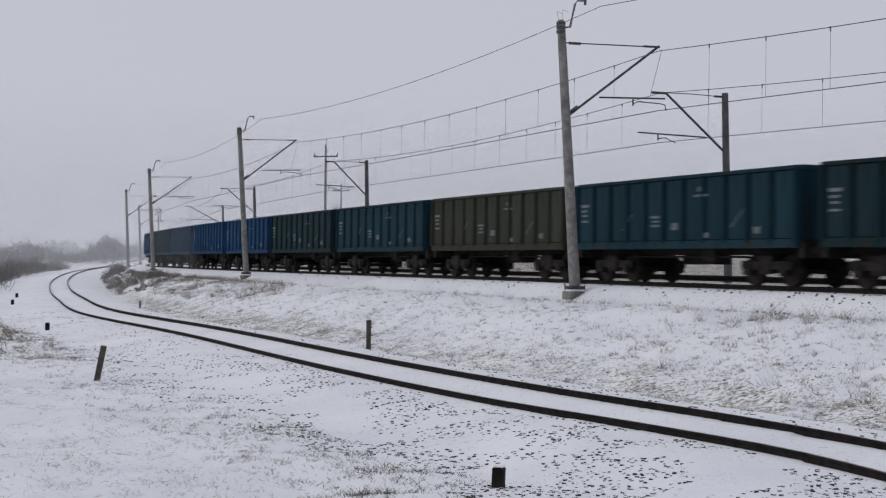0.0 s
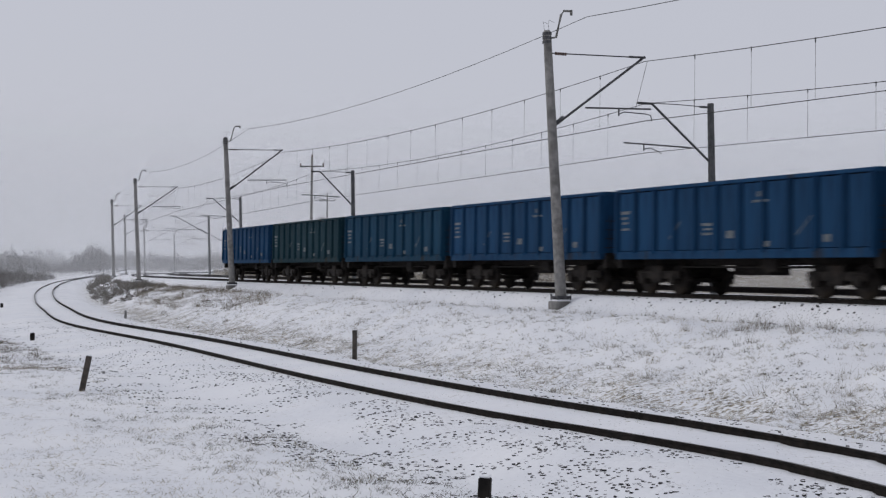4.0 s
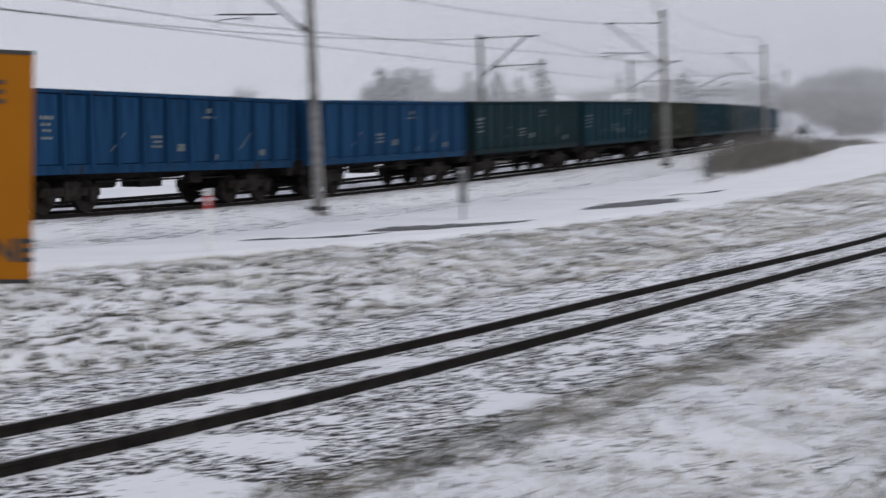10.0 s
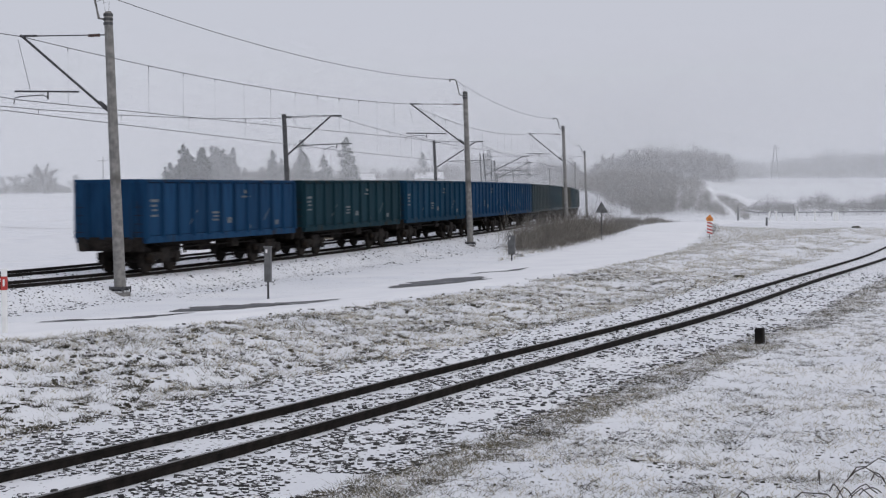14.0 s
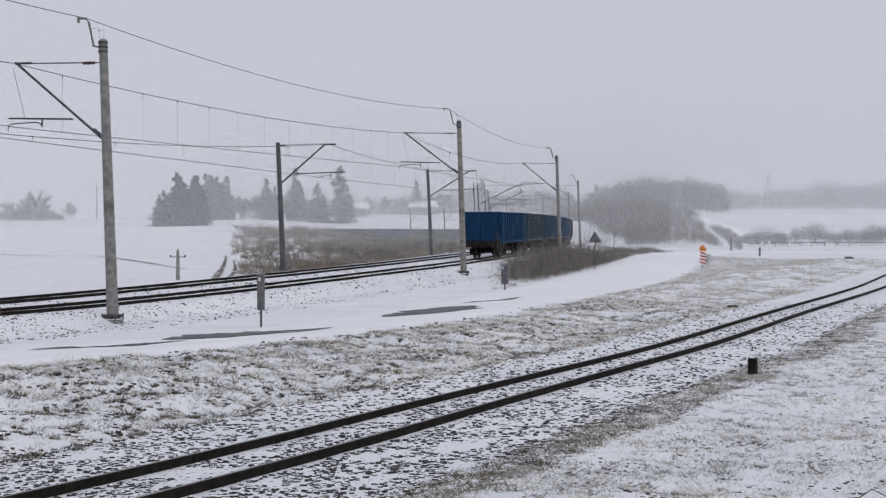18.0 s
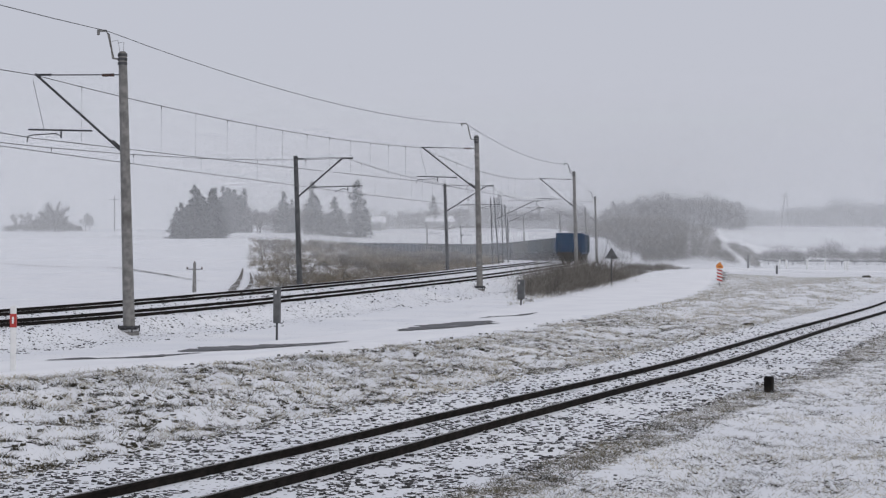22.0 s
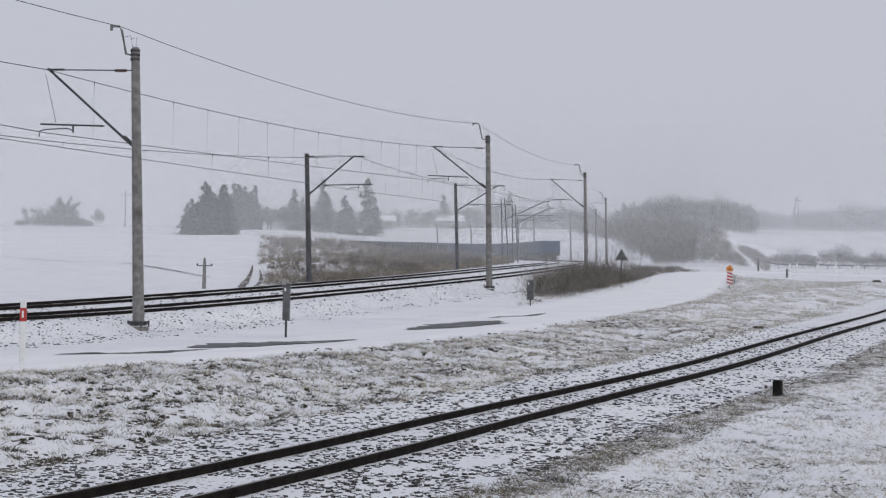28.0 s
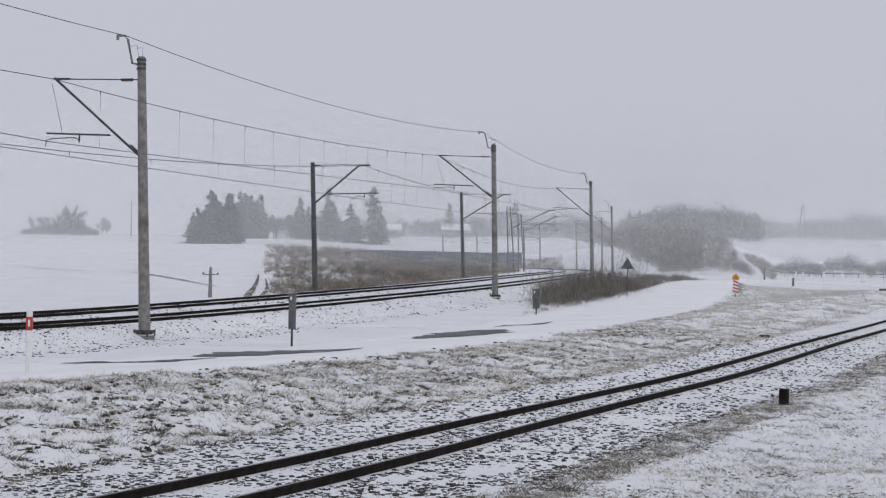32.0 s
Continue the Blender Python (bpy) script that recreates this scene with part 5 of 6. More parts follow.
tufts("bank_clumps", 650, sector(36, 112, 9, 26, lambda x, y, dn, dm, r, a: (dn > 2.6) & (dm < -5) & patchy(x, y, 0.9, 93, 0.72)), M_BLACKGRASS, "dark grass clumps, shadow included in colour, in the snow", (0.03, 0.13), 30, 0.012, 22, 1.2, 0.08)
tufts("verge_clumps", 2600, sector(135, 168, 7, 40, lambda x, y, dn, dm, r, a: (dn < -3.2) & patchy(x, y, 0.5, 95, 0.64)), M_BLACKGRASS, "dark weeds and leaves in thin snow", (0.02, 0.08), 14, 0.009, 23, 1.4)
tufts("verge_grass", 6500, sector(135, 168, 7, 60, lambda x, y, dn, dm, r, a: (dn < -2.7) & (dn > -3.3 - 0.9 * lattice(x, y, 3, 44)) & patchy(x, y, 0.6, 41, 0.30)), M_GREEN, "dull dry grass strip along the ballast edge", (0.03, 0.10), 14, 0.009, 3, 0.9, 0.08)
tufts("verge_grass", 9000, sector(135, 168, 7, 45, lambda x, y, dn, dm, r, a: (dn < -3.0) & patchy(x, y, 0.6, 43, 0.46)), M_FROST, "short straw blades poking through thin snow", (0.03, 0.11), 10, 0.008, 4, 0.9, 0.09)
tufts("meadow_grass", 5000, sector(-24, 30, 12, 75, lambda x, y, dn, dm, r, a: (dn < -5) & patchy(x, y, 0.7, 51, 0.58)), M_FROST, "short dry grass dusted with snow", (0.02, 0.10), 9, 0.008, 4, 0.9, 0.09)
tufts("meadow_grass", 2200, sector(-24, 10, 14, 75, lambda x, y, dn, dm, r, a: (dn < -4.6) & (dn > -7.2) & patchy(x, y, 0.8, 55, 0.56)), M_GREEN, "dull grass in a broken strip by the ballast", (0.03, 0.12), 12, 0.009, 26, 0.8, 0.10)
tufts("meadow_grass", 5000, sector(-24, -10, 42, 120, lambda x, y, dn, dm, r, a: (dn < -5.0) & patchy(x, y, 0.9, 53, 0.46)), M_BRUSH, "brown matted grass beside the branch track", (0.05, 0.2), 10, 0.012, 9, 0.7, 0.16)
tufts("embankment_grass", 9000, sector(-14, 60, 14, 95, lambda x, y, dn, dm, r, a: (dn > 2.8) & (dm < -3.6) & patchy(x, y, 0.7, 57, 0.56) & sparse(a, 57)), M_FROST, "sparse dry grass on the snowy embankment", (0.03, 0.16), 9, 0.009, 5, 0.8, 0.08)
tufts("embankment_grass", 2600, sector(-14, 60, 14, 95, lambda x, y, dn, dm, r, a: (dn > 3.2) & (dm < -4.2) & patchy(x, y, 0.9, 58, 0.66) & sparse(a, 58)), M_GREEN, "dull grass tufts on the snowy embankment", (0.04, 0.17), 12, 0.008, 27, 0.7, 0.07)
tufts("embankment_grass", 6500, sector(-14, 60, 14, 80, lambda x, y, dn, dm, r, a: (dn > 3.4) & (dn < 6.2 + lattice(x, y, 4, 62)) & patchy(x, y, 0.9, 59, 0.48) & sparse(a, 59)), M_GRASS, "matted straw strip at the embankment's foot", (0.03, 0.11), 10, 0.009, 25, 1.0, 0.09)
tufts("embankment_grass", 5000, sector(-14, 60, 14, 85, lambda x, y, dn, dm, r, a: (dn > 3.0) & (dn < 7.0 + 2 * lattice(x, y, 5, 63)) & patchy(x, y, 0.8, 60, 0.56) & sparse(a, 60)), M_GREEN, "dull matted grass at the embankment's foot", (0.03, 0.12), 12, 0.010, 29, 1.0, 0.09)
tufts("embankment_weeds", 700, sector(-12, 40, 20, 110, lambda x, y, dn, dm, r, a: (dn > 4) & (dm < -3.6) & patchy(x, y, 6, 61, 0.58)), M_BRUSH, "taller brown weeds near the masts", (0.15, 0.5), 22, 0.008, 6, 0.5, 0.14)
tufts("mast_weeds", 500, sector(-11, -6, 70, 125, lambda x, y, dn, dm, r, a: (dm < -3.4) & (dm > -8) & patchy(x, y, 3, 64, 0.44)), M_BRUSH, "brown weeds round the masts' feet", (0.15, 0.5), 22, 0.012, 28, 0.5, 0.3)
tufts("crossing_grass", 9000, sector(152, 167, 58, 150, lambda x, y, dn, dm, r, a: (dn > 3) & (dm < -4) & patchy(x, y, 1.0, 65, 0.44)), M_FROST, "straw-coloured grass in thin snow by the crossing", (0.05, 0.18), 9, 0.025, 7, 0.7, 0.25)
tufts("pan_grass", 1000, sector(36, 100, 9, 26, lambda x, y, dn, dm, r, a: (dn > 2.2) & (dm < -4) & patchy(x, y, 1.4, 71, 0.62)), M_GREEN, "dark grass clumps in the snow", (0.03, 0.16), 11, 0.008, 8, 0.8, 0.08)


def brush(name, az0, az1, r0, r1, n, tall, wide, mat, label, keep, seed, per=26):
    """Bushes: many thin stems fanning out of each foot."""
    rng = np.random.RandomState(seed)
    x, y = sector(az0, az1, r0, r1, keep)(rng, n)
    z = ground(x, y)
    size = rng.uniform(0.35, 1.0, len(x)) * tall * (0.25 + 1.3 * lattice(x, y, 4.5, seed) ** 1.4)
    s = np.repeat(size, per)
    k = len(s)
    root = np.repeat(np.column_stack([x, y, z - 0.1]), per, axis=0)
    root[:, :2] += rng.randn(k, 2) * 0.22 * s[:, None]
    mid = root + np.column_stack([rng.randn(k, 2) * 0.16, rng.uniform(0.0, 0.55, k)]) * s[:, None]
    tip = mid + np.column_stack([rng.randn(k, 2) * 0.2, rng.uniform(0.12, 0.5, k)]) * s[:, None]
    ob = triangles(name, blades(rng, mid, tip, np.full(k, wide)), mat)
    return tagged(ob, label, "bushes", kind="stuff")


brush("roadside_brush", 152.6, 157.8, 78, 124, 230, 2.6, 0.016, M_SHRUB, "grey-brown leafless bushes beside the road", lambda x, y, dn, dm, r, a: (dm < -4.0) & (dm > -13) & (dn > 12), 11, 110)
brush("roadside_brush", 152.3, 159.4, 72, 145, 230, 1.1, 0.016, M_SHRUB, "brown dead weeds among the roadside bushes", lambda x, y, dn, dm, r, a: (dm < -3.8) & (dm > -16) & (dn > 12), 12, 70)
brush("roadside_brush", 156.2, 160.0, 112, 175, 260, 0.9, 0.022, M_SHRUB, "low brown weeds along the crossing road", lambda x, y, dn, dm, r, a: (dm < -4.0) & (dn > 14), 20, 60)
brush("valley_brush", 142.2, 154.5, 92, 290, 1500, 1.6, 0.035, M_BRUSH, "brown winter scrub in the valley", lambda x, y, dn, dm, r, a: (dm > 10) & patchy(x, y, 9, 81, 0.40), 13, 50)
brush("valley_brush", 142.4, 154, 95, 260, 300, 2.4, 0.03, M_TWIG, "grey leafless shrubs in the valley", lambda x, y, dn, dm, r, a: (dm > 14) & patchy(x, y, 12, 83, 0.5), 14, 90)
brush("valley_brush", 142.0, 154, 175, 300, 1100, 1.5, 0.04, M_BRUSH, "pale brown scrub on the valley's far side", lambda x, y, dn, dm, r, a: (dm > 10), 18, 40)
brush("bend_brush", 151.6, 153.3, 285, 335, 240, 2.2, 0.045, M_BRUSH, "brown scrub mound beyond the railway bend", lambda x, y, dn, dm, r, a: (dm < -4), 19, 60)
brush("hill_brush", -9.5, 8, 120, 230, 1400, 1.3, 0.05, M_BRUSH, "brown winter scrub on the hill", lambda x, y, dn, dm, r, a: (dm > 10), 15, 40)
brush("track_brush", -13.5, -7.5, 105, 240, 380, 1.0, 0.035, M_SHRUB, "brown scrub between the two railway lines", lambda x, y, dn, dm, r, a: (dm < -3.5) & (dn > 4), 16, 60)
brush("meadow_brush", -19, -14.6, 48, 125, 420, 0.7, 0.02, M_BRUSH, "low brown weeds at the meadow's edge", lambda x, y, dn, dm, r, a: (dn < -5) & patchy(x, y, 4, 87, 0.42), 30, 40)
brush("meadow_thicket", -24, -11.8, 125, 230, 900, 2.6, 0.05, M_TWIG, "dark leafless thicket beyond the meadow", lambda x, y, dn, dm, r, a: (dn < -5), 17, 70)


def spruce(seed, tall, wide):
    """Trunk and some ninety drooping boughs of uneven length."""
    rng = np.random.RandomState(seed)
    t = empty("spruce", Matrix(), "dark green spruce tree in winter mist", "tree", "spruce trees")
    bm = bmesh.new()
    rod(bm, (0, 0, -0.5), (0, 0, tall * 0.96), tall * 0.018, 0.02, n=7)
    part("trunk", bm, M_BARK, t)
    n, per = 110, 34
    u = np.sort(rng.uniform(0, 1, n))
    reach = (wide * (1 - u) ** 0.85 + 0.12) * rng.uniform(0.45, 1.2, n)
    a = rng.uniform(0, math.tau, n)
    i = np.repeat(np.arange(n), per)
    k = rng.uniform(0.1, 1.0, len(i))
    d = reach[i] * k
    z = tall * (0.06 + 0.92 * u[i]) - d * 0.22 + 0.10 * d * k
    root = np.column_stack([np.cos(a[i]) * d, np.sin(a[i]) * d, z]) + rng.randn(len(i), 3) * 0.12
    way = np.column_stack([np.cos(a[i]), np.sin(a[i]), np.full(len(i), -0.35)]) + rng.randn(len(i), 3) * 0.65
    tip = root + way * (0.25 + 0.25 * reach[i])[:, None] * rng.uniform(0.5, 1.1, len(i))[:, None]
    triangles("crown", blades(rng, root, tip, rng.uniform(0.12, 0.3, len(i))), M_NEEDLE, t)
    return t


def bare_tree(seed, tall, wide, mat, label, n=3200):
    rng = np.random.RandomState(seed)
    t = empty("bare_tree", Matrix(), label, "tree", "bare trees")
    bm = bmesh.new()
    rod(bm, (0, 0, -0.4), (0, 0, tall * 0.45), tall * 0.022, tall * 0.014, n=7)
    tips = []
    for k in range(9):
        a, e = rng.uniform(0, math.tau), rng.uniform(0.35, 1.1)
        z0 = tall * rng.uniform(0.18, 0.45)
        l = tall * rng.uniform(0.3, 0.5)
        tip = Vector((math.cos(a) * math.sin(e) * l * wide, math.sin(a) * math.sin(e) * l * wide, z0 + math.cos(e) * l))
        rod(bm, (0, 0, z0), tip, tall * 0.010, tall * 0.003, n=5)
        tips.append((z0, tip))
    part("trunk", bm, M_BARK, t)
    i = rng.randint(0, len(tips), n)
    f = rng.uniform(0.35, 1.0, n)
    z0 = np.array([q[0] for q in tips])[i]
    tp = np.array([tuple(q[1]) for q in tips])[i]
    root = np.column_stack([np.zeros(n), np.zeros(n), z0]) * (1 - f)[:, None] + tp * f[:, None]
    d = rng.randn(n, 3) + np.array([0, 0, 0.7])
    d /= np.linalg.norm(d, axis=1)[:, None]
    tip = root + d * (tall * rng.uniform(0.05, 0.16, n))[:, None]
    triangles("crown", blades(rng, root, tip, np.full(n, tall * 0.005)), mat, t)
    return t


def plant(protos, spots):
    used = set()
    rng = random.Random(5)
    for az, r, s in spots:
        p = protos[rng.randrange(len(protos))]
        x, y = place(az, r)
        m = Matrix.Translation((x, y, height(x, y) - 0.2)) @ Matrix.Rotation(rng.uniform(0, 6.28), 4, "Z")
        ob = p if p.name not in used else copy_thing(p, m)
        used.add(p.name)
        ob.matrix_basis = m
        ob.scale = (s, s, s)


spruces = [spruce(1, 12.0, 3.0), spruce(2, 11.0, 3.6), spruce(3, 12.5, 2.7), spruce(4, 11.3, 3.3)]
rs = random.Random(17)
plant(spruces, [(139.5 + 1.15 * rs.random(), 332 + 17 * rs.random(), 0.85 + 0.2 * rs.random()) for k in range(15)] + [(139.3, 334, 0.65), (139.45, 340, 0.8), (140.75, 338, 0.75)] + [(140.8 + 1.1 * rs.random(), 412 + 20 * rs.random(), 0.95 + 0.25 * rs.random()) for k in range(6)]
      + [(143.3, 402, 0.95), (143.6, 398, 0.75), (144.38, 392, 1.16), (144.6, 404, 0.85), (145.2, 392, 0.95), (145.45, 410, 0.7), (146.06, 392, 1.28), (146.35, 404, 0.85), (149.0, 470, 0.9), (151.5, 480, 1.0)])
bare = [bare_tree(11, 10, 1.0, M_TWIG, "leafless grey-brown tree in winter mist"), bare_tree(12, 11, 0.8, M_TWIG, "leafless grey-brown tree in winter mist"), bare_tree(13, 9, 1.2, M_TWIG, "leafless spreading tree in winter mist")]
rt = random.Random(8)
spots = [(133.5, 440, 0.7), (133.9, 442, 0.75), (134.3, 436, 0.8), (134.85, 430, 1.15), (135.0, 436, 0.95), (135.95, 445, 0.7), (136.1, 440, 0.6)]
spots += [(141.8 + 2.6 * rt.random(), 400 + 60 * rt.random(), 0.65 + 0.3 * rt.random()) for k in range(22)]
spots += [(146.4 + 8.6 * rt.random(), 455 + 110 * rt.random(), 0.55 + 0.4 * rt.random()) for k in range(44)]
spots += [(155.6 + 5.0 * rt.random(), 425 + 70 * rt.random(), 0.75 + 0.4 * rt.random()) for k in range(40)]
spots += [(-6 + 12 * rt.random(), 300 + 100 * rt.random(), 0.7 + 0.5 * rt.random()) for k in range(30)]
plant(bare, spots)


def woods(name, az0, az1, r0, r1, n, crest, wide, mat, label, seed, per=170, keep=None):
    """A far belt of trees, stems and crowns of fine twigs; crest gives the trees' height along the belt."""
    rng = np.random.RandomState(seed)
    b, r = rng.uniform(az0, az1, n), rng.uniform(r0, r1, n)
    if keep:
        ok = keep(b, r)
        b, r = b[ok], r[ok]
        n = len(b)
    a = np.radians(b)
    x, y = r * np.sin(a), r * np.cos(a)
    z = ground(x, y)
    h = np.interp(b, [c[0] for c in crest], [c[1] for c in crest]) * rng.uniform(0.5, 1.05, n) * (0.68 + 0.62 * lattice(x, y, 15, 7))
    i = np.repeat(np.arange(n), per)
    k = len(i)
    c = rng.randn(k, 3)
    c *= (rng.uniform(0, 1, k) ** 0.45 / np.linalg.norm(c, axis=1))[:, None]
    root = np.column_stack([x[i], y[i], z[i] + h[i] * 0.5]) + c * np.array([0.27 if h.max() > 6 else 0.6, 0.27 if h.max() > 6 else 0.6, 0.44]) * h[i][:, None]
    d = rng.randn(k, 3) * 0.8 + np.array([0, 0, 0.9])
    tip = root + d * (h[i] * rng.uniform(0.03, 0.085, k))[:, None]
    v = [blades(rng, root, tip, np.full(k, wide))]
    foot = np.column_stack([x, y, z - 0.5])
    v.append(blades(rng, foot, foot + np.column_stack([rng.randn(n) * 0.3, rng.randn(n) * 0.3, h]), h * 0.03))
    tagged(triangles(name, np.vstack(v), mat), label, "woods", kind="stuff")


woods("far_woods", 155.4, 160.8, 415, 510, 420, [(155.4, 5.0), (156.4, 7.4), (157.3, 9.4), (158.2, 10.2), (159.3, 10.4), (160.1, 8.6), (160.8, 5.0)], 0.17, M_TWIG, "leafless woods on the hilltop in winter mist", 21)
# paler stems than the hilltop woods put haze into this thicket's colour
woods("slope_woods", 153.8, 158.6, 225, 425, 1500, [(153.8, 3.2), (155.5, 4.6), (157.0, 4.8), (158.6, 3.0)], 0.10, M_SHRUB, "leafless thicket coming down the snowy slope", 28, 150,
      lambda b, r: (r > np.interp(b, [153.8, 154.5, 155.2, 156.0, 157.5, 158.6], [420, 388, 333, 283, 235, 225])) & (r < 425 - np.maximum(0, b - 157.4) * 110))
woods("field_copse", 133.1, 135.8, 425, 450, 110, [(133.1, 2.5), (133.8, 4.6), (134.5, 5.0), (135.2, 4.2), (135.8, 1.8)], 0.14, M_TWIG, "dark leafless copse on the snowy rise", 29)
woods("far_woods", 159.5, 168, 560, 680, 420, [(159.5, 8.6), (162.0, 8.2), (162.6, 9.4), (163.8, 11), (165, 13), (166, 12), (168, 13)], 0.26, M_TWIG, "belt of leafless woods behind the field", 22)
woods("far_woods", 142.5, 156, 560, 700, 420, [(142.5, 10), (147, 8), (149, 9), (151, 11), (156, 8)], 0.26, M_TWIG, "far belt of woods fading into mist", 23)
woods("far_woods", -30, -8, 420, 600, 300, [(-30, 6), (-8, 6)], 0.22, M_TWIG, "low leafless woods on the horizon", 24)
woods("far_woods", -8, 14, 330, 430, 220, [(-8, 8), (14, 8)], 0.16, M_TWIG, "leafless woods behind the brown hill", 25)
woods("meadow_hedge", -19, -12.0, 285, 330, 420, [(-19, 4.5), (-16, 3.8), (-15.5, 5.6), (-15, 5.2), (-14.3, 3.2), (-13.4, 3.0), (-12.9, 6.0), (-12.4, 5.8), (-12.0, 3.0)], 0.08, M_TWIG, "leafless hedgerow bushes beyond the meadow", 31, 200)
woods("meadow_hedge", -12.0, -6.5, 385, 430, 220, [(-12.0, 4.0), (-10.8, 5.0), (-9.0, 4.2), (-6.5, 5.0)], 0.10, M_TWIG, "low leafless bushes beyond the railway bend", 32, 170)
# the scrub's pale stems carry haze in their colour too
woods("hill_scrub", 157.0, 161.3, 225, 312, 1250, [(157.0, 1.6), (158.2, 2.2), (159.4, 1.9), (160.5, 1.3), (161.3, 0.8)], 0.07, M_SHRUB, "leafless scrub on the slope of the cutting", 26, 70, lambda b, r: np.abs(b - (159.9 + (300 - r) / 78 * 0.9)) > 0.2)
woods("field_hedge", 161.3, 168, 262, 300, 170, [(161.3, 2.2), (162.0, 3.4), (163.2, 2.6), (163.9, 4.6), (164.6, 2.4), (166, 4), (168, 3)], 0.10, M_TWIG, "loose leafless hedge at the field's foot", 27, 150)


def cottage(az, r, w, label):
    h = empty("cottage", facing(az, r, 15), label, "house")
    bar_part("wall", M_CONC, h, (-w / 2, w / 2, -2.4, 2.4, -1, 2.4))
    bm = bmesh.new()
    v = [bm.verts.new(q) for q in ((-w / 2 - 0.4, -2.8, 2.3), (w / 2 + 0.4, -2.8, 2.3), (w / 2 + 0.4, 2.8, 2.3), (-w / 2 - 0.4, 2.8, 2.3), (-w / 2 - 0.4, 0, 4.2), (w / 2 + 0.4, 0, 4.2))]
    for q in ((0, 1, 5, 4), (2, 3, 4, 5), (1, 2, 5), (3, 0, 4), (3, 2, 1, 0)):
        bm.faces.new([v[k] for k in q])
    part("roof", bm, M_SNOW, h, "snow-covered gable roof")
    for k in range(2):
        bar_part("window", M_DARKGREY, h, (-w / 4 + k * w / 2 - 0.6, -w / 4 + k * w / 2 + 0.6, -2.44, -2.39, 0.8, 1.9))


cottage(146.83, 446, 4.2, "small grey cottage with a snowy roof")
cottage(149.25, 455, 7.5, "far grey house with a snowy roof")


# ---- stones lying proud of the snow ----
def stones(name, n, line, lo, hi, a0, a1, r1, size, label, seed, mat=None, level=0.36, grain=0.9, r0=7.0):
    rng = np.random.RandomState(seed)
    k = n * 9
    a, r = np.radians(rng.uniform(a0, a1, k)), r0 * (r1 / r0) ** rng.uniform(0, 1, k)
    x, y = r * np.sin(a), r * np.cos(a)
    d, _, _ = across(line, x, y)
    ok = (d > lo) & (d < hi) & (np.abs(np.abs(d) - 0.75) > 0.1) & (lattice(x, y, grain, seed + 40) > level) & (rng.rand(k) < smoothstep(np.degrees(a), a0, a0 + 22))
    x, y = x[ok][:n], y[ok][:n]
    z = ground(x, y)
    m = len(x)
    s = rng.uniform(0.55, 1.3, m) * size
    k = np.arange(5) * math.tau / 5
    turn = rng.uniform(0, math.tau, m)
    v = np.empty((m, 10, 3))
    high = s * rng.uniform(0.1, 0.6, m)
    for ring, wide in ((0, 1.0), (1, 0.78)):
        for i in range(5):
            q = s * wide * rng.uniform(0.65, 1.25, m)
            v[:, ring * 5 + i, 0] = x + np.cos(turn + k[i]) * q
            v[:, ring * 5 + i, 1] = y + np.sin(turn + k[i]) * q
            v[:, ring * 5 + i, 2] = z + (high * rng.uniform(0.7, 1.2, m) if ring else -0.4 * s)
    rim = np.array([(i, (i + 1) % 5, 5 + (i + 1) % 5, 5 + i) for i in range(5)])
    base = (np.arange(m) * 10)[:, None, None]
    faces = (rim[None] + base).reshape(-1, 4).tolist() + (np.arange(5, 10)[None] + base[:, 0]).tolist()
    ob = mesh_object(name, v.reshape(-1, 3).tolist(), faces, mat or M_DARKSTONE)
    ob.data.materials.append(M_SNOW)
    ob.data.polygons.foreach_set("material_index", np.concatenate([np.zeros(5 * m, np.int32), (rng.rand(m) < 0.8).astype(np.int32)]))
    tagged(ob, label, "stones", kind="stuff")


stones("ballast_stones", 20000, NEAR, -3.0, 3.1, 90, 168, 62, 0.040, "dark ballast stones poking through the snow", 1, M_DARKSTONE, 0.28, 0.5)
stones("turf_clods", 5000, NEAR, 2.8, 8.8, 100, 168, 60, 0.052, "dark turf clods in the snowy bank", 5, M_CLOD, 0.56, 0.45)
stones("turf_clods", 2200, NEAR, -9.0, -3.0, 135, 168, 40, 0.026, "dark leaves and turf crumbs in thin snow", 6, M_CLOD, 0.60, 0.5)
stones("turf_clods", 2600, NEAR, 3.2, 14.0, -8, 100, 60, 0.028, "dark turf crumbs on the snowy embankment", 7, M_CLOD, 0.66, 0.8)
stones("ballast_stones", 9500, NEAR, -5.6, -0.9, -45, 60, 80, 0.030, "scattered dark ballast stones in the snow", 2, M_DARKSTONE, 0.40, 0.9, 15)
stones("ballast_stones", 3800, NEAR, 0.9, 2.3, -45, 60, 80, 0.030, "dark ballast stones along the rail's shoulder", 8, M_DARKSTONE, 0.30, 0.5, 15)
stones("ballast_stones", 6500, MAIN, -3.8, 6.0, -32, 120, 95, 0.042, "dark ballast stones of the main line", 3, M_DARKSTONE)
stones("ballast_stones", 8000, MAIN, -5.0, 6.0, 100, 160, 110, 0.045, "dark ballast stones of the main line", 4, M_DARKSTONE)


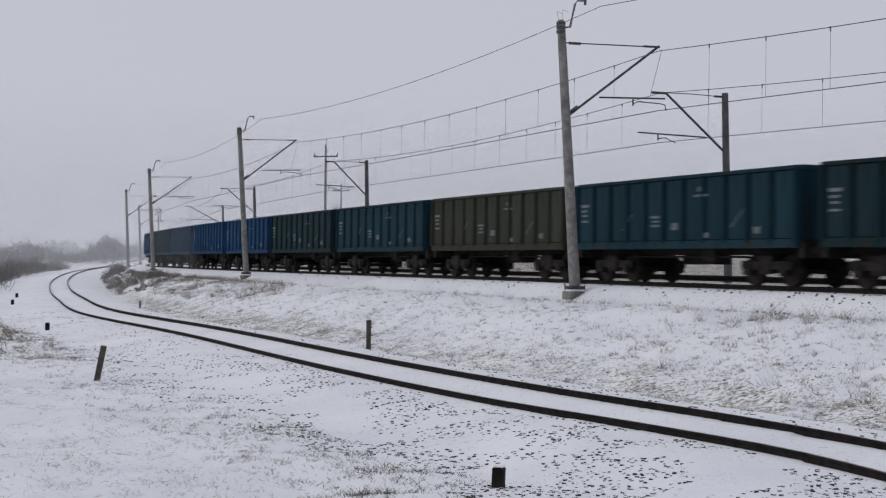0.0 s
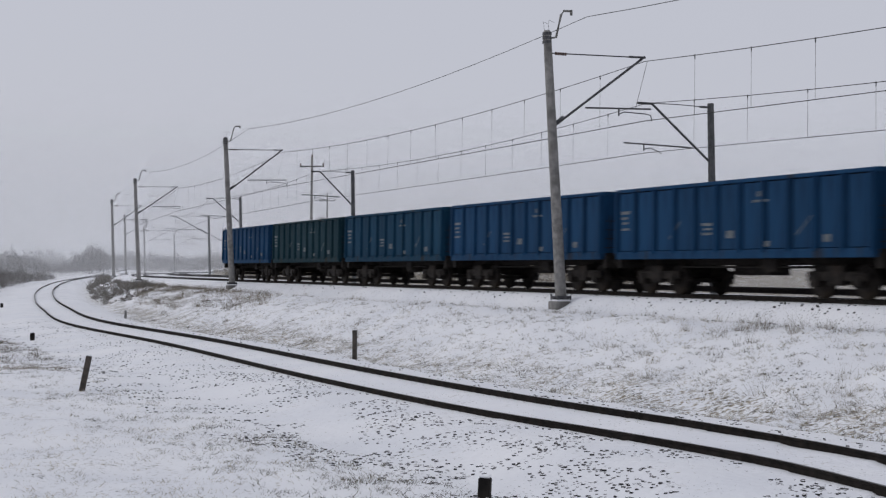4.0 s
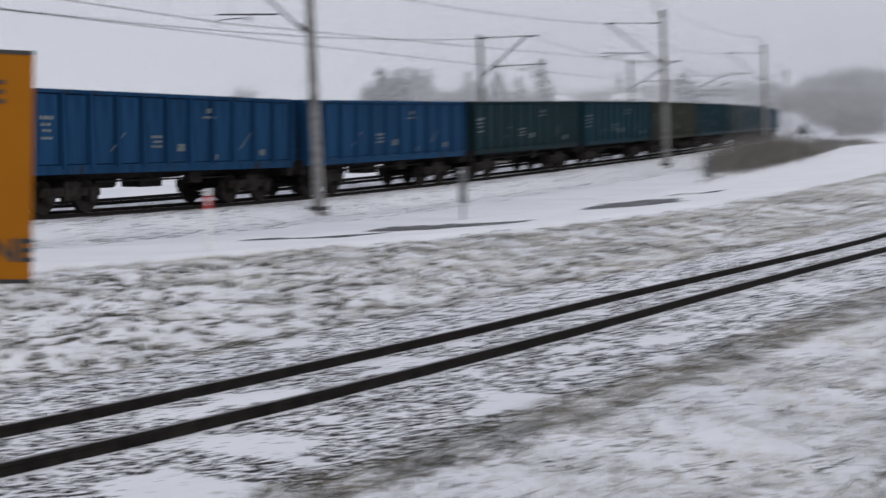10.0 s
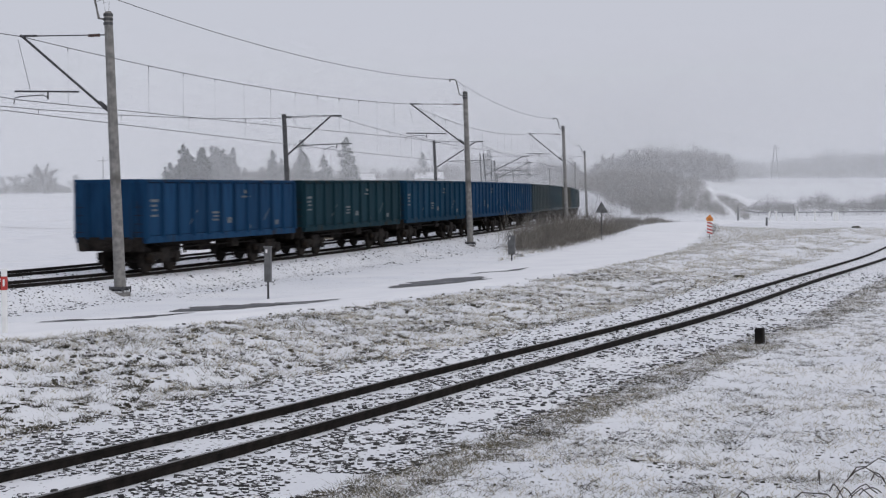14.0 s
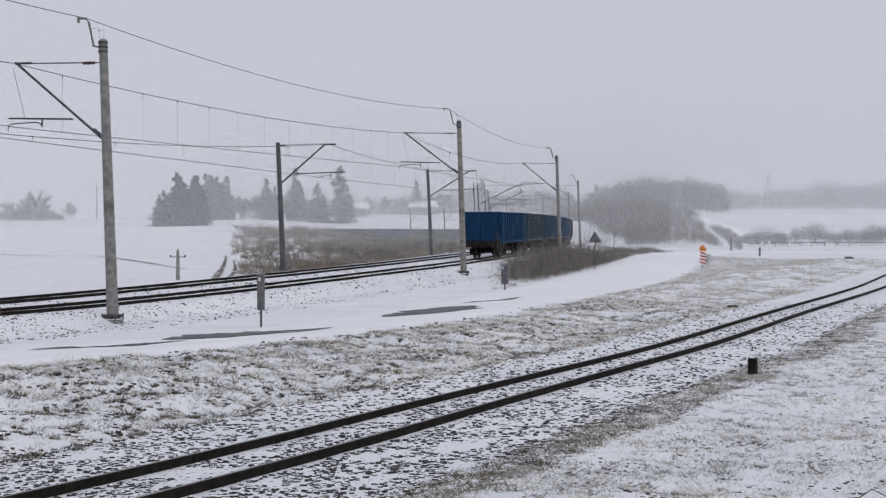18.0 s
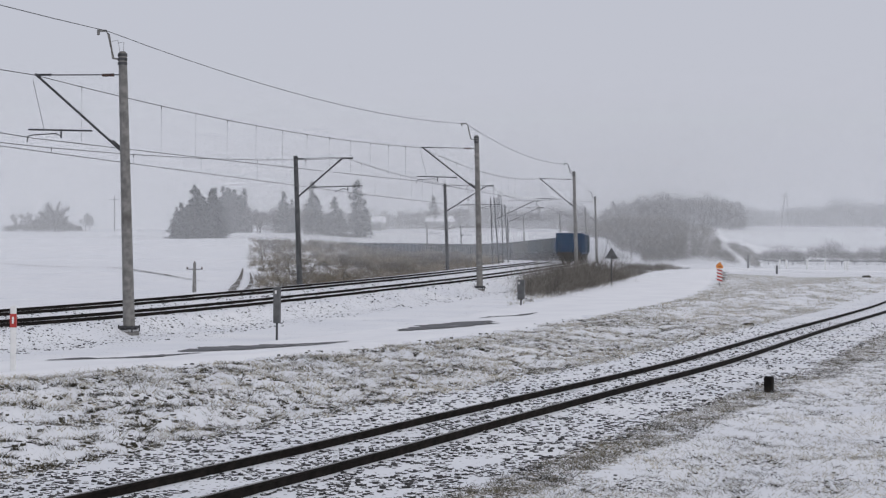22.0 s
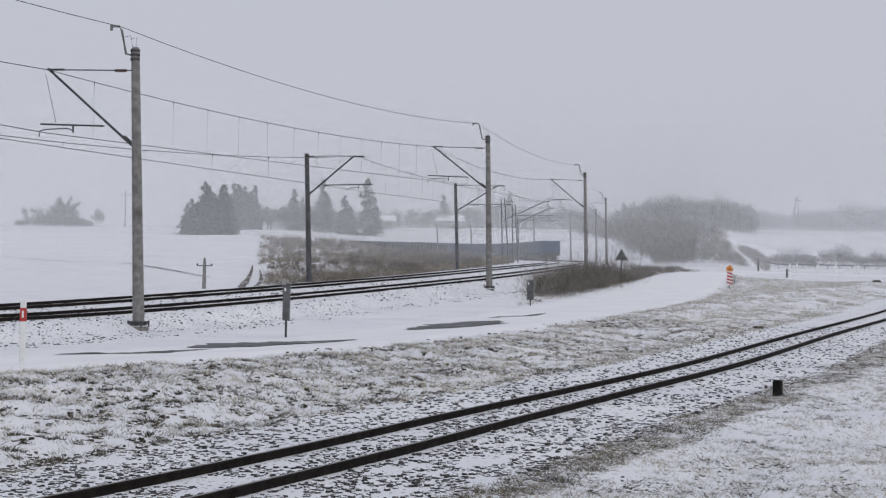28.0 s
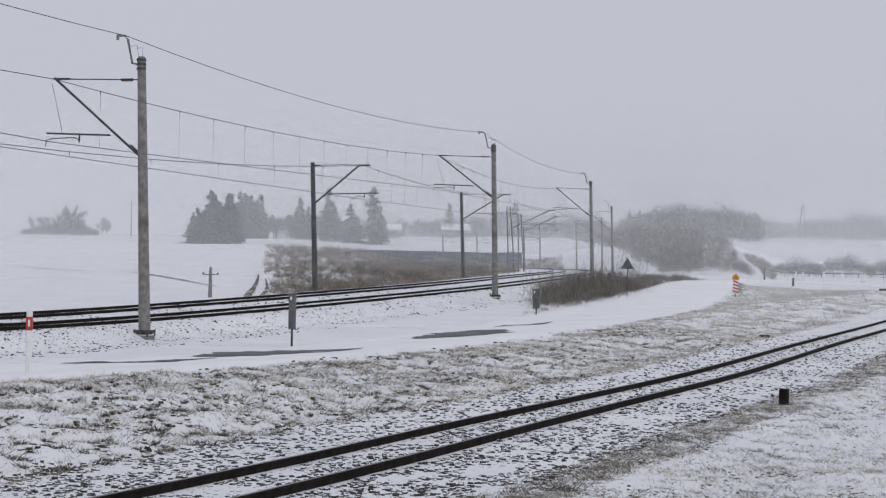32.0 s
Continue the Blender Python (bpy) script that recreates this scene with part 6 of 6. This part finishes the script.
# ---- twigs lying by the camera ----
def dead_branches(az, r, seed):
    rng = random.Random(seed)
    b = empty("dead_branch", facing(az, r), "bare dead branches arching out of the snow", "branch")
    for k in range(7):
        bm = bmesh.new()
        a = rng.uniform(0, 6.28)
        l = rng.uniform(0.2, 0.6)
        x0, y0 = rng.uniform(-0.4, 0.4), rng.uniform(-0.4, 0.4)
        pts = [(x0 + math.cos(a) * l * u, y0 + math.sin(a) * l * u, 0.02 + l * 0.45 * math.sin(u * 2.6) * rng.uniform(0.8, 1.1)) for u in (0, 0.2, 0.4, 0.6, 0.8, 1.0)]
        tube(bm, pts, 0.006, 5)
        part("twig", bm, M_WOOD, b)


for az, r, seed in ((163.6, 13.5, 1), (164.9, 12.2, 2), (160.4, 12.6, 3), (162.6, 11.2, 4), (165.4, 14.5, 5), (158.8, 11.4, 6), (164.2, 10.6, 7)):
    dead_branches(az, r, seed)


# ---- winter haze, imitated by translucent sheets ringed round the camera ----
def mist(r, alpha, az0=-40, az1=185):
    m = bpy.data.materials.new("haze_sheet")
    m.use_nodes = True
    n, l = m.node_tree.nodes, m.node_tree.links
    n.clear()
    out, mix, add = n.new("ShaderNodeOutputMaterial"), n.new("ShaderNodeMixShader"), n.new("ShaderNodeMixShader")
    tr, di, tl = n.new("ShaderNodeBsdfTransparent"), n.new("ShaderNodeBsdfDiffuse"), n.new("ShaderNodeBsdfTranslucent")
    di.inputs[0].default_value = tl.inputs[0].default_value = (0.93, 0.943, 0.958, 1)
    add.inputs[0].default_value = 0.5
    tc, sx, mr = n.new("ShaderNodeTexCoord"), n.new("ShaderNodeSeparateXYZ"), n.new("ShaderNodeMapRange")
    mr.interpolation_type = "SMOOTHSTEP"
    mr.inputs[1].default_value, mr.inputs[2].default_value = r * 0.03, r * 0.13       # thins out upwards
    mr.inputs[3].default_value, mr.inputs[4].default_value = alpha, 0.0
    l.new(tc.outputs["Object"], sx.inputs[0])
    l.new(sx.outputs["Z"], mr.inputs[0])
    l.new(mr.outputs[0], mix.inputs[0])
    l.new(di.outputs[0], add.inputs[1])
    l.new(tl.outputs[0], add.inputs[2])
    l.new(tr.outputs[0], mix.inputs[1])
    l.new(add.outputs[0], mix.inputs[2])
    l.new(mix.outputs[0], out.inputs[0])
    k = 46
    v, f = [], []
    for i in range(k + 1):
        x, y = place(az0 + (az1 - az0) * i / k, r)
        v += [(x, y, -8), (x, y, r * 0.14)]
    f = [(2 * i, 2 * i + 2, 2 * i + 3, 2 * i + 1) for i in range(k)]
    ob = mesh_object("haze_sheet", v, f, m)
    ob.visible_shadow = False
    tagged(ob, "translucent sheet standing in for winter haze", "mist", kind="structure")


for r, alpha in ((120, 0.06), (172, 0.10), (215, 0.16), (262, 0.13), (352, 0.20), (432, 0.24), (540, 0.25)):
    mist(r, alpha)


# ---- the train's motion ----
S_MAIN = np.arange(len(MAIN)) * 1.0
TAIL = [(0, 428.2), (1, 443.2), (2, 458.2), (4, 488.2), (6, 518.5), (7, 533.5), (8, 549.2), (9, 564.6), (10, 581.2), (11, 595.8), (13, 625.6), (14, 640), (15.5, 661.7),
        (16, 668.7), (17, 682), (18, 697), (19, 710.5), (20, 724), (21, 738), (22, 755), (23, 771), (24, 787.5), (25, 804), (26, 820), (27, 834.5), (28, 847), (29, 856.5), (30, 865.5), (31, 874.5), (32, 883.5)]


def tail_at(t):
    """How far the train's rear has come along the main line, in metres."""
    return float(np.interp(t, [q[0] for q in TAIL], [q[1] for q in TAIL]))


def on_main(s):
    return Vector([float(np.interp(s, S_MAIN, MAIN[:, c])) for c in range(3)])


def wagon_pose(s):
    a, z = on_main(s - 4.5), on_main(s + 4.5)
    return Matrix.Translation((a + z) / 2) @ (z - a).normalized().to_track_quat("X", "Z").to_matrix().to_4x4()


def motions():
    times = [0, 1, 2, 3, 4, 5, 6, 7, 8, 9, 10, 11, 12, 13, 14, 15, 15.5, 16, 17, 18, 19, 20, 21, 22, 23, 24, 25, 26, 27, 28, 29, 30, 31, 32]
    for i, w in enumerate(TRAIN):
        walk(w, [(t, wagon_pose(tail_at(t) + 7.02 + 14.04 * i)) for t in times])


motions()
